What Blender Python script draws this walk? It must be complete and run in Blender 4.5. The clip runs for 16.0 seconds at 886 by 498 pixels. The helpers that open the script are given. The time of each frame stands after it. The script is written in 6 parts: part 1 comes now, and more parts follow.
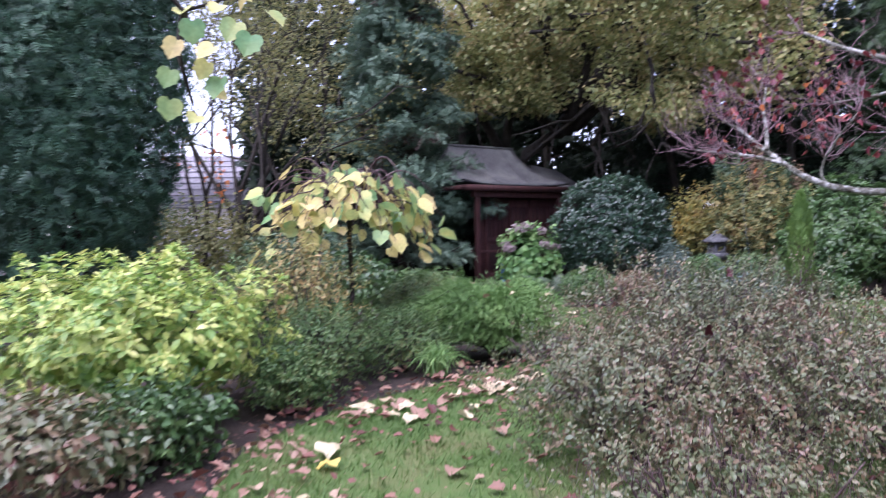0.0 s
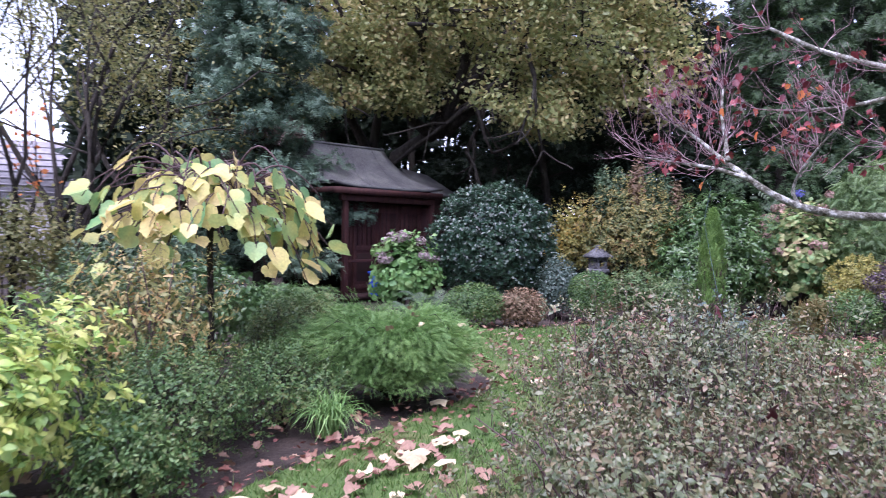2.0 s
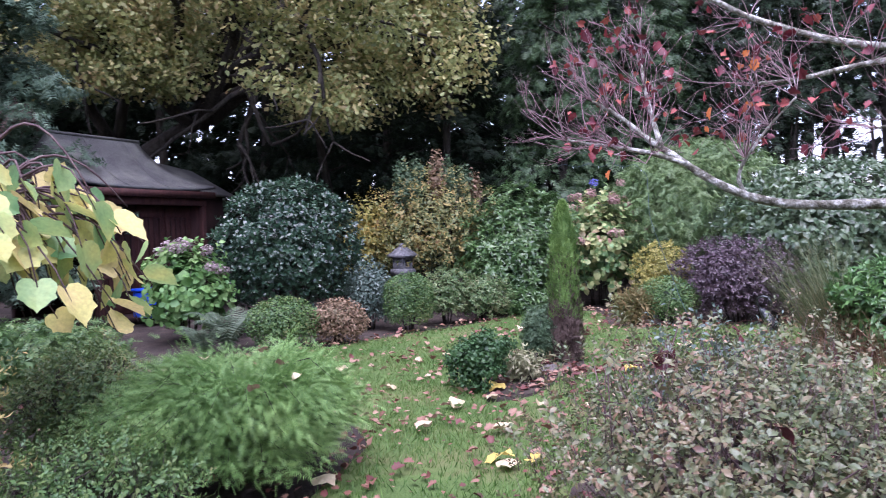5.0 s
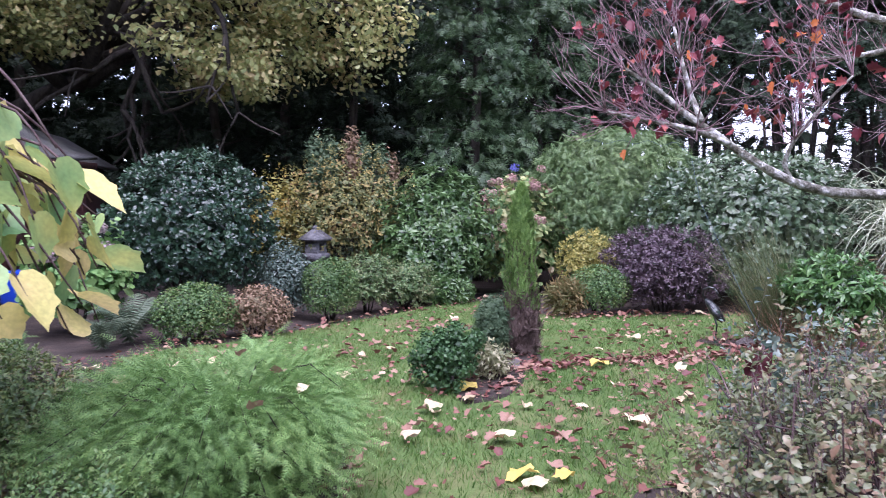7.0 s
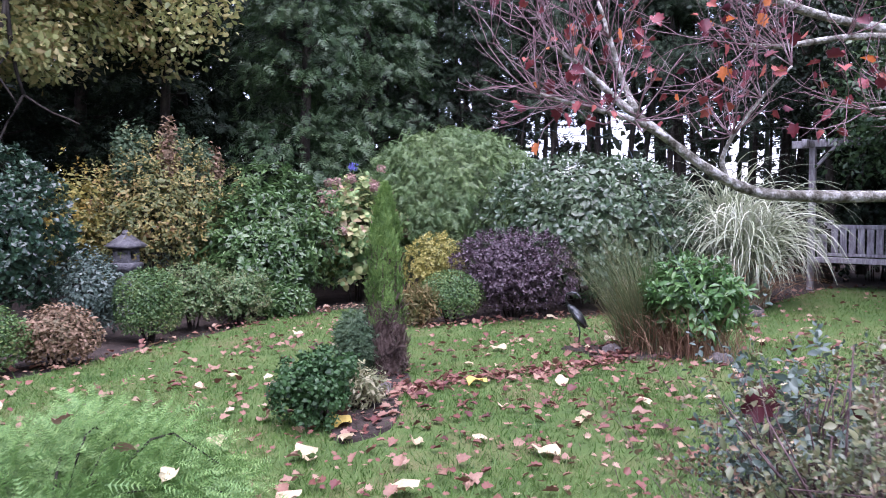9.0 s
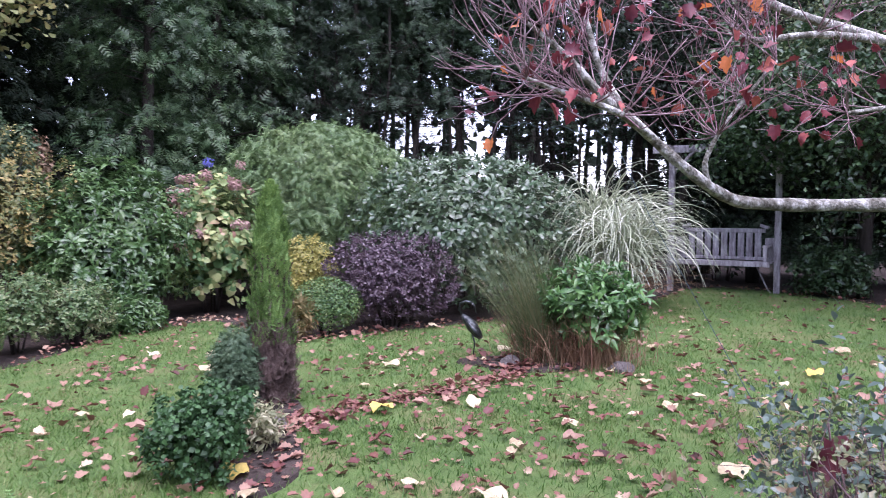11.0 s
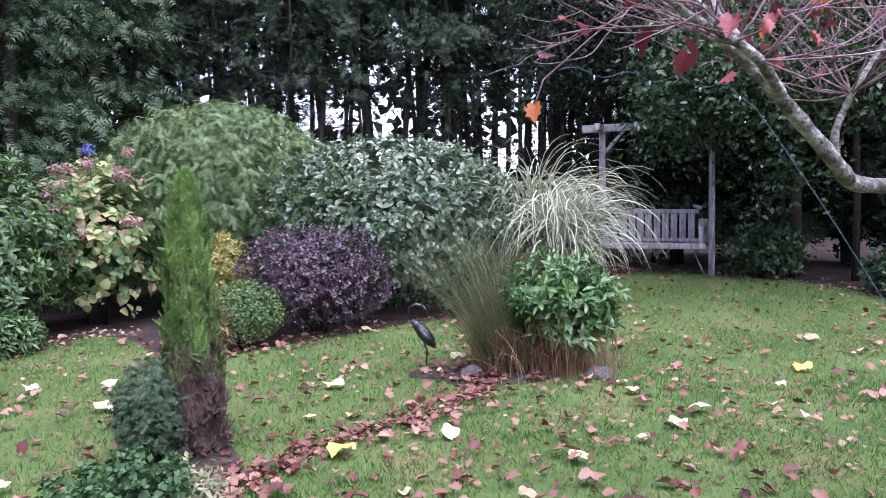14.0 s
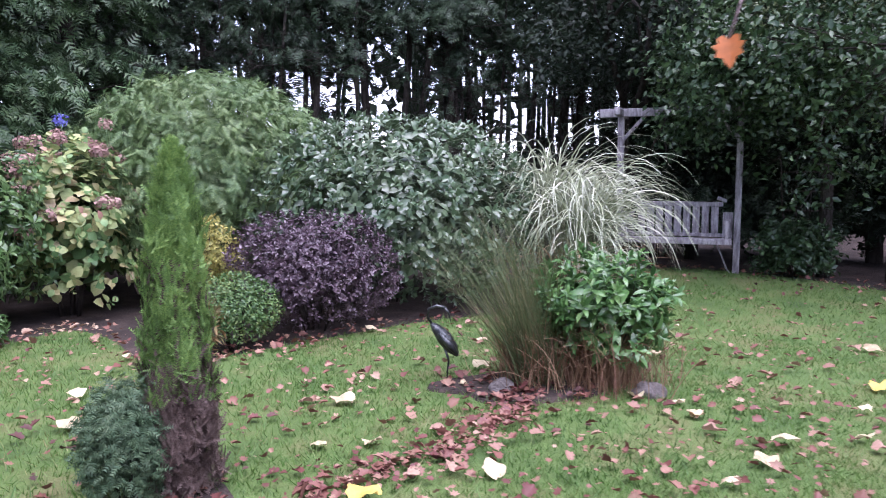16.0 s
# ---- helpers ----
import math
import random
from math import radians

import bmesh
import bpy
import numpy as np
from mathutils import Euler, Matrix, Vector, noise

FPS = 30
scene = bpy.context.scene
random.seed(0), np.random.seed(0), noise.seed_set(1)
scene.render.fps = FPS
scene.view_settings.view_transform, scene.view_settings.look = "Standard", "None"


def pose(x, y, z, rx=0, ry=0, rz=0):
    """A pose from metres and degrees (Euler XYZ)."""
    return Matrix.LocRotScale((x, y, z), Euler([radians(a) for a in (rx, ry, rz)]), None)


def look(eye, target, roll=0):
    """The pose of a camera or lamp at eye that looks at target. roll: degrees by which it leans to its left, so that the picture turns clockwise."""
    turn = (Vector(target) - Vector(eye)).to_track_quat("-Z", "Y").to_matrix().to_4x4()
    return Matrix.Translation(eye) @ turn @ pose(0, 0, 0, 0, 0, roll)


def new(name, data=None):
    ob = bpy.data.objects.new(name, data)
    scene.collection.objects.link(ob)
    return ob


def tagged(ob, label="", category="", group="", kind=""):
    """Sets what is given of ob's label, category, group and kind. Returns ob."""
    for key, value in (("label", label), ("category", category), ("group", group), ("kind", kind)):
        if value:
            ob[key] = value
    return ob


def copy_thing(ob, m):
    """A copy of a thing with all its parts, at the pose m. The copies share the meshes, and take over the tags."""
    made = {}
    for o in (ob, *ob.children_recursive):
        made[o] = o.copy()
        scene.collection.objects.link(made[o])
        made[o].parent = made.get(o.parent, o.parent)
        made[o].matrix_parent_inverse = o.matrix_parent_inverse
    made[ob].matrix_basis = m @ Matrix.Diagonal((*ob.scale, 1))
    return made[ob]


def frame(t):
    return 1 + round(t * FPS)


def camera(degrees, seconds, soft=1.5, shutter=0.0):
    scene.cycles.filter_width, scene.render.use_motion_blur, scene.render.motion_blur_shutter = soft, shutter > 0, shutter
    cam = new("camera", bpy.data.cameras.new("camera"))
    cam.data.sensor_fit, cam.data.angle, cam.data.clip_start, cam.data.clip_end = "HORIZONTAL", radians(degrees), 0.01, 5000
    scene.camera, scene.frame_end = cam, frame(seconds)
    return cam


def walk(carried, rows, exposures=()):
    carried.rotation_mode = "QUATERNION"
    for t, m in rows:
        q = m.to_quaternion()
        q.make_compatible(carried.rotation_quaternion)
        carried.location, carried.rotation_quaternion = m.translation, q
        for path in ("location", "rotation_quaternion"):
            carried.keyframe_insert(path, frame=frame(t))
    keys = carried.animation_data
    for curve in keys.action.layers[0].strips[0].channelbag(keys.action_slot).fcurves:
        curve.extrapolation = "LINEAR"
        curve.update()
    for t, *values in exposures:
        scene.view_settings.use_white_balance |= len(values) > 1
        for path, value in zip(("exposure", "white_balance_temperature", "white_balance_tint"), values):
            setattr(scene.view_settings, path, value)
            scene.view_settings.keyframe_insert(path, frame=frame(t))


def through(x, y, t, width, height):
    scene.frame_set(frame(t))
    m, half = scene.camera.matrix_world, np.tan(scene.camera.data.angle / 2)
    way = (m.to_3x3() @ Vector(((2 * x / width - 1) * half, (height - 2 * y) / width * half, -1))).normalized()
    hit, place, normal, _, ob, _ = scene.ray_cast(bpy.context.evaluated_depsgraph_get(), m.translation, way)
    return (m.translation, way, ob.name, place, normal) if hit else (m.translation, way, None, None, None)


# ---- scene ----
cam = camera(62.4, 16.0, soft=0.92, shutter=0.5)
PATH = [
    (0, (1.773, -4.208, 1.240), (1.370, -2.250, 1.191), -0.7),
    (0.5, (1.537, -3.874, 1.258), (1.336, -1.884, 1.261), -0.5),
    (1, (1.407, -3.541, 1.236), (1.285, -1.545, 1.236), 0.3),
    (1.5, (1.293, -3.151, 1.304), (1.248, -1.151, 1.279), 0.7),
    (2, (1.144, -2.869, 1.326), (1.157, -0.869, 1.288), 1.0),
    (2.5, (0.938, -2.570, 1.357), (1.174, -0.584, 1.328), 0.9),
    (3, (0.832, -2.379, 1.359), (1.131, -0.401, 1.332), 0.5),
    (3.5, (0.757, -2.065, 1.363), (1.112, -0.097, 1.337), 0.3),
    (4, (0.685, -1.809, 1.413), (1.128, 0.141, 1.388), 0.2),
    (4.5, (0.579, -1.580, 1.411), (1.128, 0.343, 1.376), 0.4),
    (4.7, (0.524, -1.475, 1.417), (1.133, 0.430, 1.374), -0.5),
    (6.8, (-0.003, -0.465, 1.411), (0.983, 1.272, 1.315), -0.3),
    (7, (-0.018, -0.366, 1.402), (0.994, 1.356, 1.301), -0.1),
    (7.5, (-0.015, -0.120, 1.400), (1.134, 1.515, 1.303), -0.8),
    (8, (-0.021, 0.124, 1.402), (1.268, 1.649, 1.307), -1.3),
    (8.5, (0.014, 0.318, 1.394), (1.375, 1.780, 1.298), -0.4),
    (9, (0.111, 0.557, 1.407), (1.526, 1.967, 1.311), -0.1),
    (9.5, (0.157, 0.724, 1.414), (1.618, 2.087, 1.320), 0.4),
    (10, (0.177, 0.932, 1.412), (1.728, 2.192, 1.322), 0.9),
    (10.2, (0.191, 1.026, 1.423), (1.774, 2.246, 1.334), 0.8),
    (12.3, (0.586, 1.741, 1.455), (2.347, 2.681, 1.339), -0.2),
    (12.5, (0.623, 1.785, 1.456), (2.384, 2.725, 1.341), -0.2),
    (13, (0.722, 1.925, 1.453), (2.510, 2.815, 1.334), -0.7),
    (13.5, (0.850, 2.133, 1.482), (2.666, 2.962, 1.360), -1.0),
    (14, (0.952, 2.281, 1.488), (2.774, 3.093, 1.346), -1.2),
    (14.5, (1.123, 2.385, 1.485), (2.956, 3.168, 1.324), -1.0),
    (15, (1.326, 2.544, 1.487), (3.180, 3.277, 1.326), -0.4),
    (15.5, (1.443, 2.696, 1.485), (3.290, 3.446, 1.320), 0.0),
    (16, (1.597, 2.919, 1.481), (3.435, 3.688, 1.302), 0.1),
]
EXPOSURES = [(0.0, 1.6, 5700, 35), (3.0, 1.78, 5650, 36), (10.0, 1.8, 5750, 36), (16.0, 1.88, 5750, 35)]
walk(cam, [(t, look(eye, target, roll)) for t, eye, target, roll in PATH], EXPOSURES)

# ---- world and sun: bright overcast autumn sky ----
world = bpy.data.worlds.new("overcast_sky")
scene.world = world
world.use_nodes = True
wn, wl = world.node_tree.nodes, world.node_tree.links
sky = wn.new("ShaderNodeTexSky")
sky.sky_type, sky.sun_disc = "NISHITA", False
sky.sun_elevation, sky.sun_rotation = radians(70), radians(210)
sky.air_density, sky.dust_density = 1.0, 0.6
pale = wn.new("ShaderNodeHueSaturation")
pale.inputs["Saturation"].default_value = 0.5
wl.new(sky.outputs[0], pale.inputs["Color"])
wl.new(pale.outputs[0], wn["Background"].inputs[0])
wn["Background"].inputs[1].default_value = 0.15

sun = new("sun", bpy.data.lights.new("sun", "SUN"))
sun.data.energy, sun.data.angle, sun.data.color = 2.4, radians(70), (1.0, 0.98, 0.96)
sun.matrix_world = pose(0, 0, 20, 20, 0, -30)

RNG = np.random.default_rng(7)
from mathutils import geometry


# ---- materials ----
def shader(name, rough=0.7, metal=0.0, spec=0.4):
    m = bpy.data.materials.new(name)
    m.use_nodes = True
    b = m.node_tree.nodes["Principled BSDF"]
    b.inputs["Roughness"].default_value, b.inputs["Metallic"].default_value = rough, metal
    b.inputs["Specular IOR Level"].default_value = spec
    return m, m.node_tree.nodes, m.node_tree.links, b


def ramp(nodes, stops):
    r = nodes.new("ShaderNodeValToRGB")
    e = r.color_ramp.elements
    while len(e) < len(stops):
        e.new(0.5)
    for k, (p, c) in enumerate(stops):
        e[k].position, e[k].color = p, (*c, 1)
    return r


def leaf_mat(name, colours, rough=0.45, spec=0.5, through=0.3, patch=1.6, single=False):
    """Leaves: each one its own tint out of a few, drifting over the plant, a little light through them."""
    m, n, l, b = shader(name, rough, 0.0, spec)
    geo = n.new("ShaderNodeNewGeometry")
    tex = n.new("ShaderNodeTexCoord")
    big = n.new("ShaderNodeTexNoise")
    big.inputs["Scale"].default_value, big.inputs["Detail"].default_value = patch, 3
    l.new(tex.outputs["Object"], big.inputs["Vector"])
    mix = n.new("ShaderNodeMath")
    mix.operation = "MULTIPLY_ADD"
    mix.inputs[1].default_value = 0.9 if single else 0.62
    own = n.new("ShaderNodeObjectInfo")
    l.new(own.outputs["Random"] if single else geo.outputs["Random Per Island"], mix.inputs[0])
    sc = n.new("ShaderNodeMath")
    sc.operation = "MULTIPLY_ADD"
    sc.inputs[1].default_value, sc.inputs[2].default_value = (0.9, -0.4) if single else (1.3, -0.46)
    l.new(big.outputs["Fac"], sc.inputs[0])
    l.new(sc.outputs[0], mix.inputs[2])
    k = len(colours)
    r = ramp(n, [(i / max(k - 1, 1) if k > 1 else 0, c) for i, c in enumerate(colours)])
    l.new(mix.outputs[0], r.inputs[0])
    fine = n.new("ShaderNodeTexNoise")
    fine.inputs["Scale"].default_value = 60
    l.new(tex.outputs["Object"], fine.inputs["Vector"])
    hsv = n.new("ShaderNodeHueSaturation")
    vr = n.new("ShaderNodeMapRange")
    vr.inputs["To Min"].default_value, vr.inputs["To Max"].default_value = 0.7, 1.3
    l.new(fine.outputs["Fac"], vr.inputs["Value"])
    l.new(vr.outputs[0], hsv.inputs["Value"])
    l.new(r.outputs[0], hsv.inputs["Color"])
    l.new(hsv.outputs[0], b.inputs["Base Color"])
    tr = n.new("ShaderNodeBsdfTranslucent")
    l.new(hsv.outputs[0], tr.inputs[0])
    ms = n.new("ShaderNodeMixShader")
    ms.inputs[0].default_value = through
    l.new(b.outputs[0], ms.inputs[1])
    l.new(tr.outputs[0], ms.inputs[2])
    l.new(ms.outputs[0], n["Material Output"].inputs[0])
    return m


def rough_mat(name, colours, scale=6.0, rough=0.85, bump=0.4, stretch=(1, 1, 1), metal=0.0, fine=60.0, spec=0.3, stops=None):
    """Solid surfaces: stains at one scale, grain and relief at a finer one."""
    m, n, l, b = shader(name, rough, metal, spec)
    tex = n.new("ShaderNodeTexCoord")
    mp = n.new("ShaderNodeMapping")
    mp.inputs["Scale"].default_value = stretch
    l.new(tex.outputs["Object"], mp.inputs[0])
    a = n.new("ShaderNodeTexNoise")
    a.inputs["Scale"].default_value, a.inputs["Detail"].default_value, a.inputs["Roughness"].default_value = scale, 8, 0.65
    l.new(mp.outputs[0], a.inputs["Vector"])
    f = n.new("ShaderNodeTexNoise")
    f.inputs["Scale"].default_value, f.inputs["Detail"].default_value = fine, 4
    l.new(mp.outputs[0], f.inputs["Vector"])
    k = len(colours)
    r = ramp(n, list(zip(stops or [0.3 + 0.4 * i / (k - 1) for i in range(k)], colours)))
    l.new(a.outputs["Fac"], r.inputs[0])
    hsv = n.new("ShaderNodeHueSaturation")
    vr = n.new("ShaderNodeMapRange")
    vr.inputs["To Min"].default_value, vr.inputs["To Max"].default_value = 0.55, 1.45
    l.new(f.outputs["Fac"], vr.inputs["Value"])
    l.new(vr.outputs[0], hsv.inputs["Value"])
    l.new(r.outputs[0], hsv.inputs["Color"])
    l.new(hsv.outputs[0], b.inputs["Base Color"])
    bp = n.new("ShaderNodeBump")
    bp.inputs["Strength"].default_value, bp.inputs["Distance"].default_value = bump, 0.02
    l.new(f.outputs["Fac"], bp.inputs["Height"])
    l.new(bp.outputs[0], b.inputs["Normal"])
    return m


M = {
    "soil": rough_mat("soil", [(0.016, 0.012, 0.010), (0.035, 0.026, 0.021), (0.066, 0.048, 0.038)], 3, 0.95, 0.9, fine=40),
    "turf": rough_mat("turf", [(0.04, 0.08, 0.018), (0.075, 0.125, 0.03), (0.13, 0.125, 0.05)], 1.6, 0.9, 0.8, fine=90),
    "grass": leaf_mat("grass", [(0.035, 0.09, 0.018), (0.07, 0.15, 0.03), (0.115, 0.20, 0.048), (0.20, 0.20, 0.08)], 0.5, 0.3, 0.3, 0.7),
    "bark_dark": rough_mat("bark_dark", [(0.014, 0.012, 0.010), (0.036, 0.03, 0.024), (0.065, 0.058, 0.044)], 5, 0.95, 1.0, (3, 3, 0.6), fine=30),
    "bark_lichen": rough_mat("bark_lichen", [(0.06, 0.055, 0.038), (0.19, 0.185, 0.15), (0.45, 0.45, 0.41)], 16, 0.9, 0.8, fine=70, stops=[0.36, 0.5, 0.62]),
    "twig_purple": rough_mat("twig_purple", [(0.10, 0.05, 0.06), (0.24, 0.15, 0.16), (0.40, 0.33, 0.33)], 14, 0.8, 0.4),
    "twig_brown": rough_mat("twig_brown", [(0.035, 0.02, 0.022), (0.08, 0.05, 0.05), (0.15, 0.11, 0.10)], 12, 0.8, 0.4),
    "old_timber": rough_mat("old_timber", [(0.13, 0.115, 0.12), (0.27, 0.25, 0.26), (0.44, 0.43, 0.42)], 7, 0.85, 0.5, (4, 4, 0.7), fine=45),
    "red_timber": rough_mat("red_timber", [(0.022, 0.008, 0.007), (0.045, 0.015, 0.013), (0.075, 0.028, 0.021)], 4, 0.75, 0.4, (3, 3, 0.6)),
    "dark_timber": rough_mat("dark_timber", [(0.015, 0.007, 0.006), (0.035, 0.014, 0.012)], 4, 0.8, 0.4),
    "felt": rough_mat("felt", [(0.05, 0.05, 0.05), (0.10, 0.10, 0.095), (0.17, 0.175, 0.145)], 2.2, 0.55, 0.5, fine=120),
    "lantern_stone": rough_mat("lantern_stone", [(0.07, 0.07, 0.075), (0.13, 0.13, 0.135), (0.21, 0.21, 0.205)], 14, 0.95, 0.6, fine=120),
    "stone": rough_mat("stone", [(0.05, 0.043, 0.038), (0.10, 0.088, 0.08), (0.17, 0.15, 0.14)], 8, 0.9, 0.8),
    "bronze": rough_mat("bronze", [(0.02, 0.022, 0.024), (0.06, 0.065, 0.065), (0.15, 0.16, 0.16)], 10, 0.35, 0.3, metal=0.7),
    "slate": rough_mat("slate", [(0.16, 0.15, 0.16), (0.25, 0.24, 0.25)], 5, 0.85, 0.4),
    "render_wall": rough_mat("render_wall", [(0.35, 0.33, 0.31), (0.46, 0.44, 0.42)], 3, 0.9, 0.3),
    "blue_plastic": rough_mat("blue_plastic", [(0.012, 0.05, 0.42), (0.02, 0.08, 0.55)], 3, 0.4, 0.05),
    "cable": rough_mat("cable", [(0.035, 0.065, 0.08), (0.06, 0.10, 0.12)], 8, 0.6, 0.1),
    "bulb": rough_mat("bulb", [(0.6, 0.68, 0.72), (0.8, 0.85, 0.88)], 8, 0.15, 0.02),
    # foliage
    "camellia": leaf_mat("camellia", [(0.012, 0.032, 0.02), (0.025, 0.06, 0.032), (0.045, 0.09, 0.045)], 0.28, 0.65, 0.12),
    "yew": leaf_mat("yew", [(0.022, 0.062, 0.038), (0.05, 0.115, 0.066), (0.09, 0.17, 0.095)], 0.5, 0.4, 0.2),
    "choisya": leaf_mat("choisya", [(0.09, 0.20, 0.045), (0.22, 0.36, 0.08), (0.46, 0.54, 0.13), (0.68, 0.66, 0.24)], 0.4, 0.45, 0.3, 4),
    "mulberry": leaf_mat("mulberry", [(0.17, 0.34, 0.14), (0.34, 0.46, 0.17), (0.56, 0.55, 0.18), (0.68, 0.59, 0.22), (0.66, 0.52, 0.24)], 0.45, 0.4, 0.35, 6, True),
    "azalea": leaf_mat("azalea", [(0.042, 0.066, 0.026), (0.09, 0.118, 0.05), (0.145, 0.16, 0.075), (0.20, 0.145, 0.08), (0.14, 0.05, 0.042)], 0.33, 0.5, 0.18),
    "bluegreen": leaf_mat("bluegreen", [(0.05, 0.085, 0.065), (0.09, 0.135, 0.105), (0.16, 0.20, 0.155)], 0.4, 0.5, 0.2),
    "juniper": leaf_mat("juniper", [(0.065, 0.145, 0.042), (0.145, 0.27, 0.075), (0.27, 0.41, 0.13)], 0.5, 0.35, 0.25),
    "boxleaf": leaf_mat("boxleaf", [(0.03, 0.075, 0.024), (0.062, 0.13, 0.04), (0.12, 0.20, 0.058), (0.17, 0.16, 0.06)], 0.45, 0.38, 0.25),
    "yewball": leaf_mat("yewball", [(0.035, 0.08, 0.024), (0.08, 0.145, 0.04), (0.15, 0.20, 0.06), (0.24, 0.14, 0.07)], 0.45, 0.4, 0.2),
    "boxpale": leaf_mat("boxpale", [(0.05, 0.11, 0.04), (0.10, 0.175, 0.06), (0.18, 0.235, 0.10), (0.24, 0.20, 0.11)], 0.45, 0.45, 0.25),
    "browning": leaf_mat("browning", [(0.10, 0.10, 0.05), (0.22, 0.15, 0.09), (0.32, 0.21, 0.14)], 0.6, 0.3, 0.2),
    "berberis": leaf_mat("berberis", [(0.055, 0.085, 0.03), (0.12, 0.155, 0.055), (0.21, 0.22, 0.08), (0.36, 0.29, 0.09), (0.24, 0.14, 0.065)], 0.5, 0.4, 0.3),
    "goldshrub": leaf_mat("goldshrub", [(0.16, 0.20, 0.06), (0.33, 0.30, 0.08), (0.52, 0.34, 0.08)], 0.5, 0.4, 0.4),
    "rhodo": leaf_mat("rhodo", [(0.025, 0.06, 0.018), (0.06, 0.125, 0.036), (0.12, 0.195, 0.065)], 0.33, 0.5, 0.2),
    "hydleaf": leaf_mat("hydleaf", [(0.07, 0.16, 0.055), (0.15, 0.26, 0.09), (0.36, 0.40, 0.16), (0.36, 0.20, 0.15)], 0.5, 0.4, 0.3),
    "hydgreen": leaf_mat("hydgreen", [(0.07, 0.17, 0.05), (0.14, 0.28, 0.08), (0.26, 0.36, 0.14)], 0.5, 0.4, 0.3),
    "hydflower": leaf_mat("hydflower", [(0.22, 0.13, 0.12), (0.35, 0.22, 0.19), (0.40, 0.30, 0.24)], 0.8, 0.2, 0.3),
    "mauveflower": leaf_mat("mauveflower", [(0.23, 0.17, 0.175), (0.33, 0.26, 0.26), (0.42, 0.36, 0.33)], 0.8, 0.2, 0.3),
    "blueflower": leaf_mat("blueflower", [(0.11, 0.12, 0.40), (0.19, 0.19, 0.52)], 0.8, 0.2, 0.3),
    "acacia": leaf_mat("acacia", [(0.045, 0.098, 0.034), (0.105, 0.175, 0.06), (0.19, 0.26, 0.10)], 0.45, 0.4, 0.2),
    "elaeagnus": leaf_mat("elaeagnus", [(0.03, 0.066, 0.03), (0.075, 0.122, 0.06), (0.15, 0.20, 0.115)], 0.28, 0.6, 0.12),
    "purple": leaf_mat("purple", [(0.028, 0.017, 0.024), (0.07, 0.045, 0.058), (0.135, 0.095, 0.112)], 0.36, 0.5, 0.15),
    "goldball": leaf_mat("goldball", [(0.18, 0.20, 0.05), (0.34, 0.31, 0.08), (0.50, 0.43, 0.14)], 0.45, 0.4, 0.3),
    "heath": leaf_mat("heath", [(0.09, 0.12, 0.04), (0.17, 0.15, 0.06), (0.24, 0.14, 0.06)], 0.6, 0.3, 0.3),
    "slimgreen": leaf_mat("slimgreen", [(0.07, 0.14, 0.04), (0.14, 0.25, 0.065), (0.25, 0.38, 0.10)], 0.6, 0.3, 0.35, 5),
    "deadbrown": leaf_mat("deadbrown", [(0.055, 0.038, 0.032), (0.11, 0.078, 0.066), (0.17, 0.13, 0.11)], 0.8, 0.2, 0.15),
    "deepgreen": leaf_mat("deepgreen", [(0.018, 0.05, 0.018), (0.04, 0.10, 0.03), (0.07, 0.15, 0.05)], 0.5, 0.4, 0.2),
    "greygreen": leaf_mat("greygreen", [(0.035, 0.075, 0.038), (0.07, 0.12, 0.06), (0.13, 0.18, 0.095)], 0.55, 0.3, 0.2),
    "variegated": leaf_mat("variegated", [(0.10, 0.14, 0.06), (0.28, 0.28, 0.15), (0.44, 0.41, 0.27)], 0.5, 0.4, 0.3),
    "pampas": leaf_mat("pampas", [(0.18, 0.23, 0.12), (0.38, 0.42, 0.28), (0.62, 0.64, 0.52)], 0.4, 0.5, 0.2),
    "tussock": leaf_mat("tussock", [(0.05, 0.085, 0.03), (0.11, 0.14, 0.06), (0.24, 0.19, 0.10)], 0.6, 0.3, 0.25),
    "straw": leaf_mat("straw", [(0.12, 0.06, 0.035), (0.24, 0.145, 0.085), (0.40, 0.29, 0.18)], 0.7, 0.3, 0.25),
    "laurel": leaf_mat("laurel", [(0.03, 0.08, 0.022), (0.06, 0.145, 0.038), (0.11, 0.22, 0.06), (0.19, 0.28, 0.12)], 0.32, 0.5, 0.2),
    "fern": leaf_mat("fern", [(0.05, 0.085, 0.05), (0.10, 0.14, 0.085), (0.17, 0.19, 0.12)], 0.55, 0.3, 0.3),
    "oak": leaf_mat("oak", [(0.115, 0.145, 0.05), (0.215, 0.25, 0.088), (0.33, 0.35, 0.13), (0.45, 0.39, 0.16), (0.30, 0.20, 0.10)], 0.45, 0.4, 0.38, 1.1),
    "pine": leaf_mat("pine", [(0.04, 0.082, 0.055), (0.10, 0.165, 0.105), (0.18, 0.255, 0.16)], 0.55, 0.35, 0.2, 0.8),
    "cypress": leaf_mat("cypress", [(0.012, 0.026, 0.013), (0.028, 0.052, 0.026), (0.06, 0.095, 0.045)], 0.5, 0.35, 0.2, 0.7),
    "cypress_pale": leaf_mat("cypress_pale", [(0.018, 0.045, 0.018), (0.045, 0.088, 0.035), (0.10, 0.155, 0.065)], 0.45, 0.4, 0.25, 0.9),
    # Near-black leaf tone: the deep shade under the trees is put into this colour.
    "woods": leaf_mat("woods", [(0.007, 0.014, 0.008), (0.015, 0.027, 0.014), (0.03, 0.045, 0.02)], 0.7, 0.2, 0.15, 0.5),
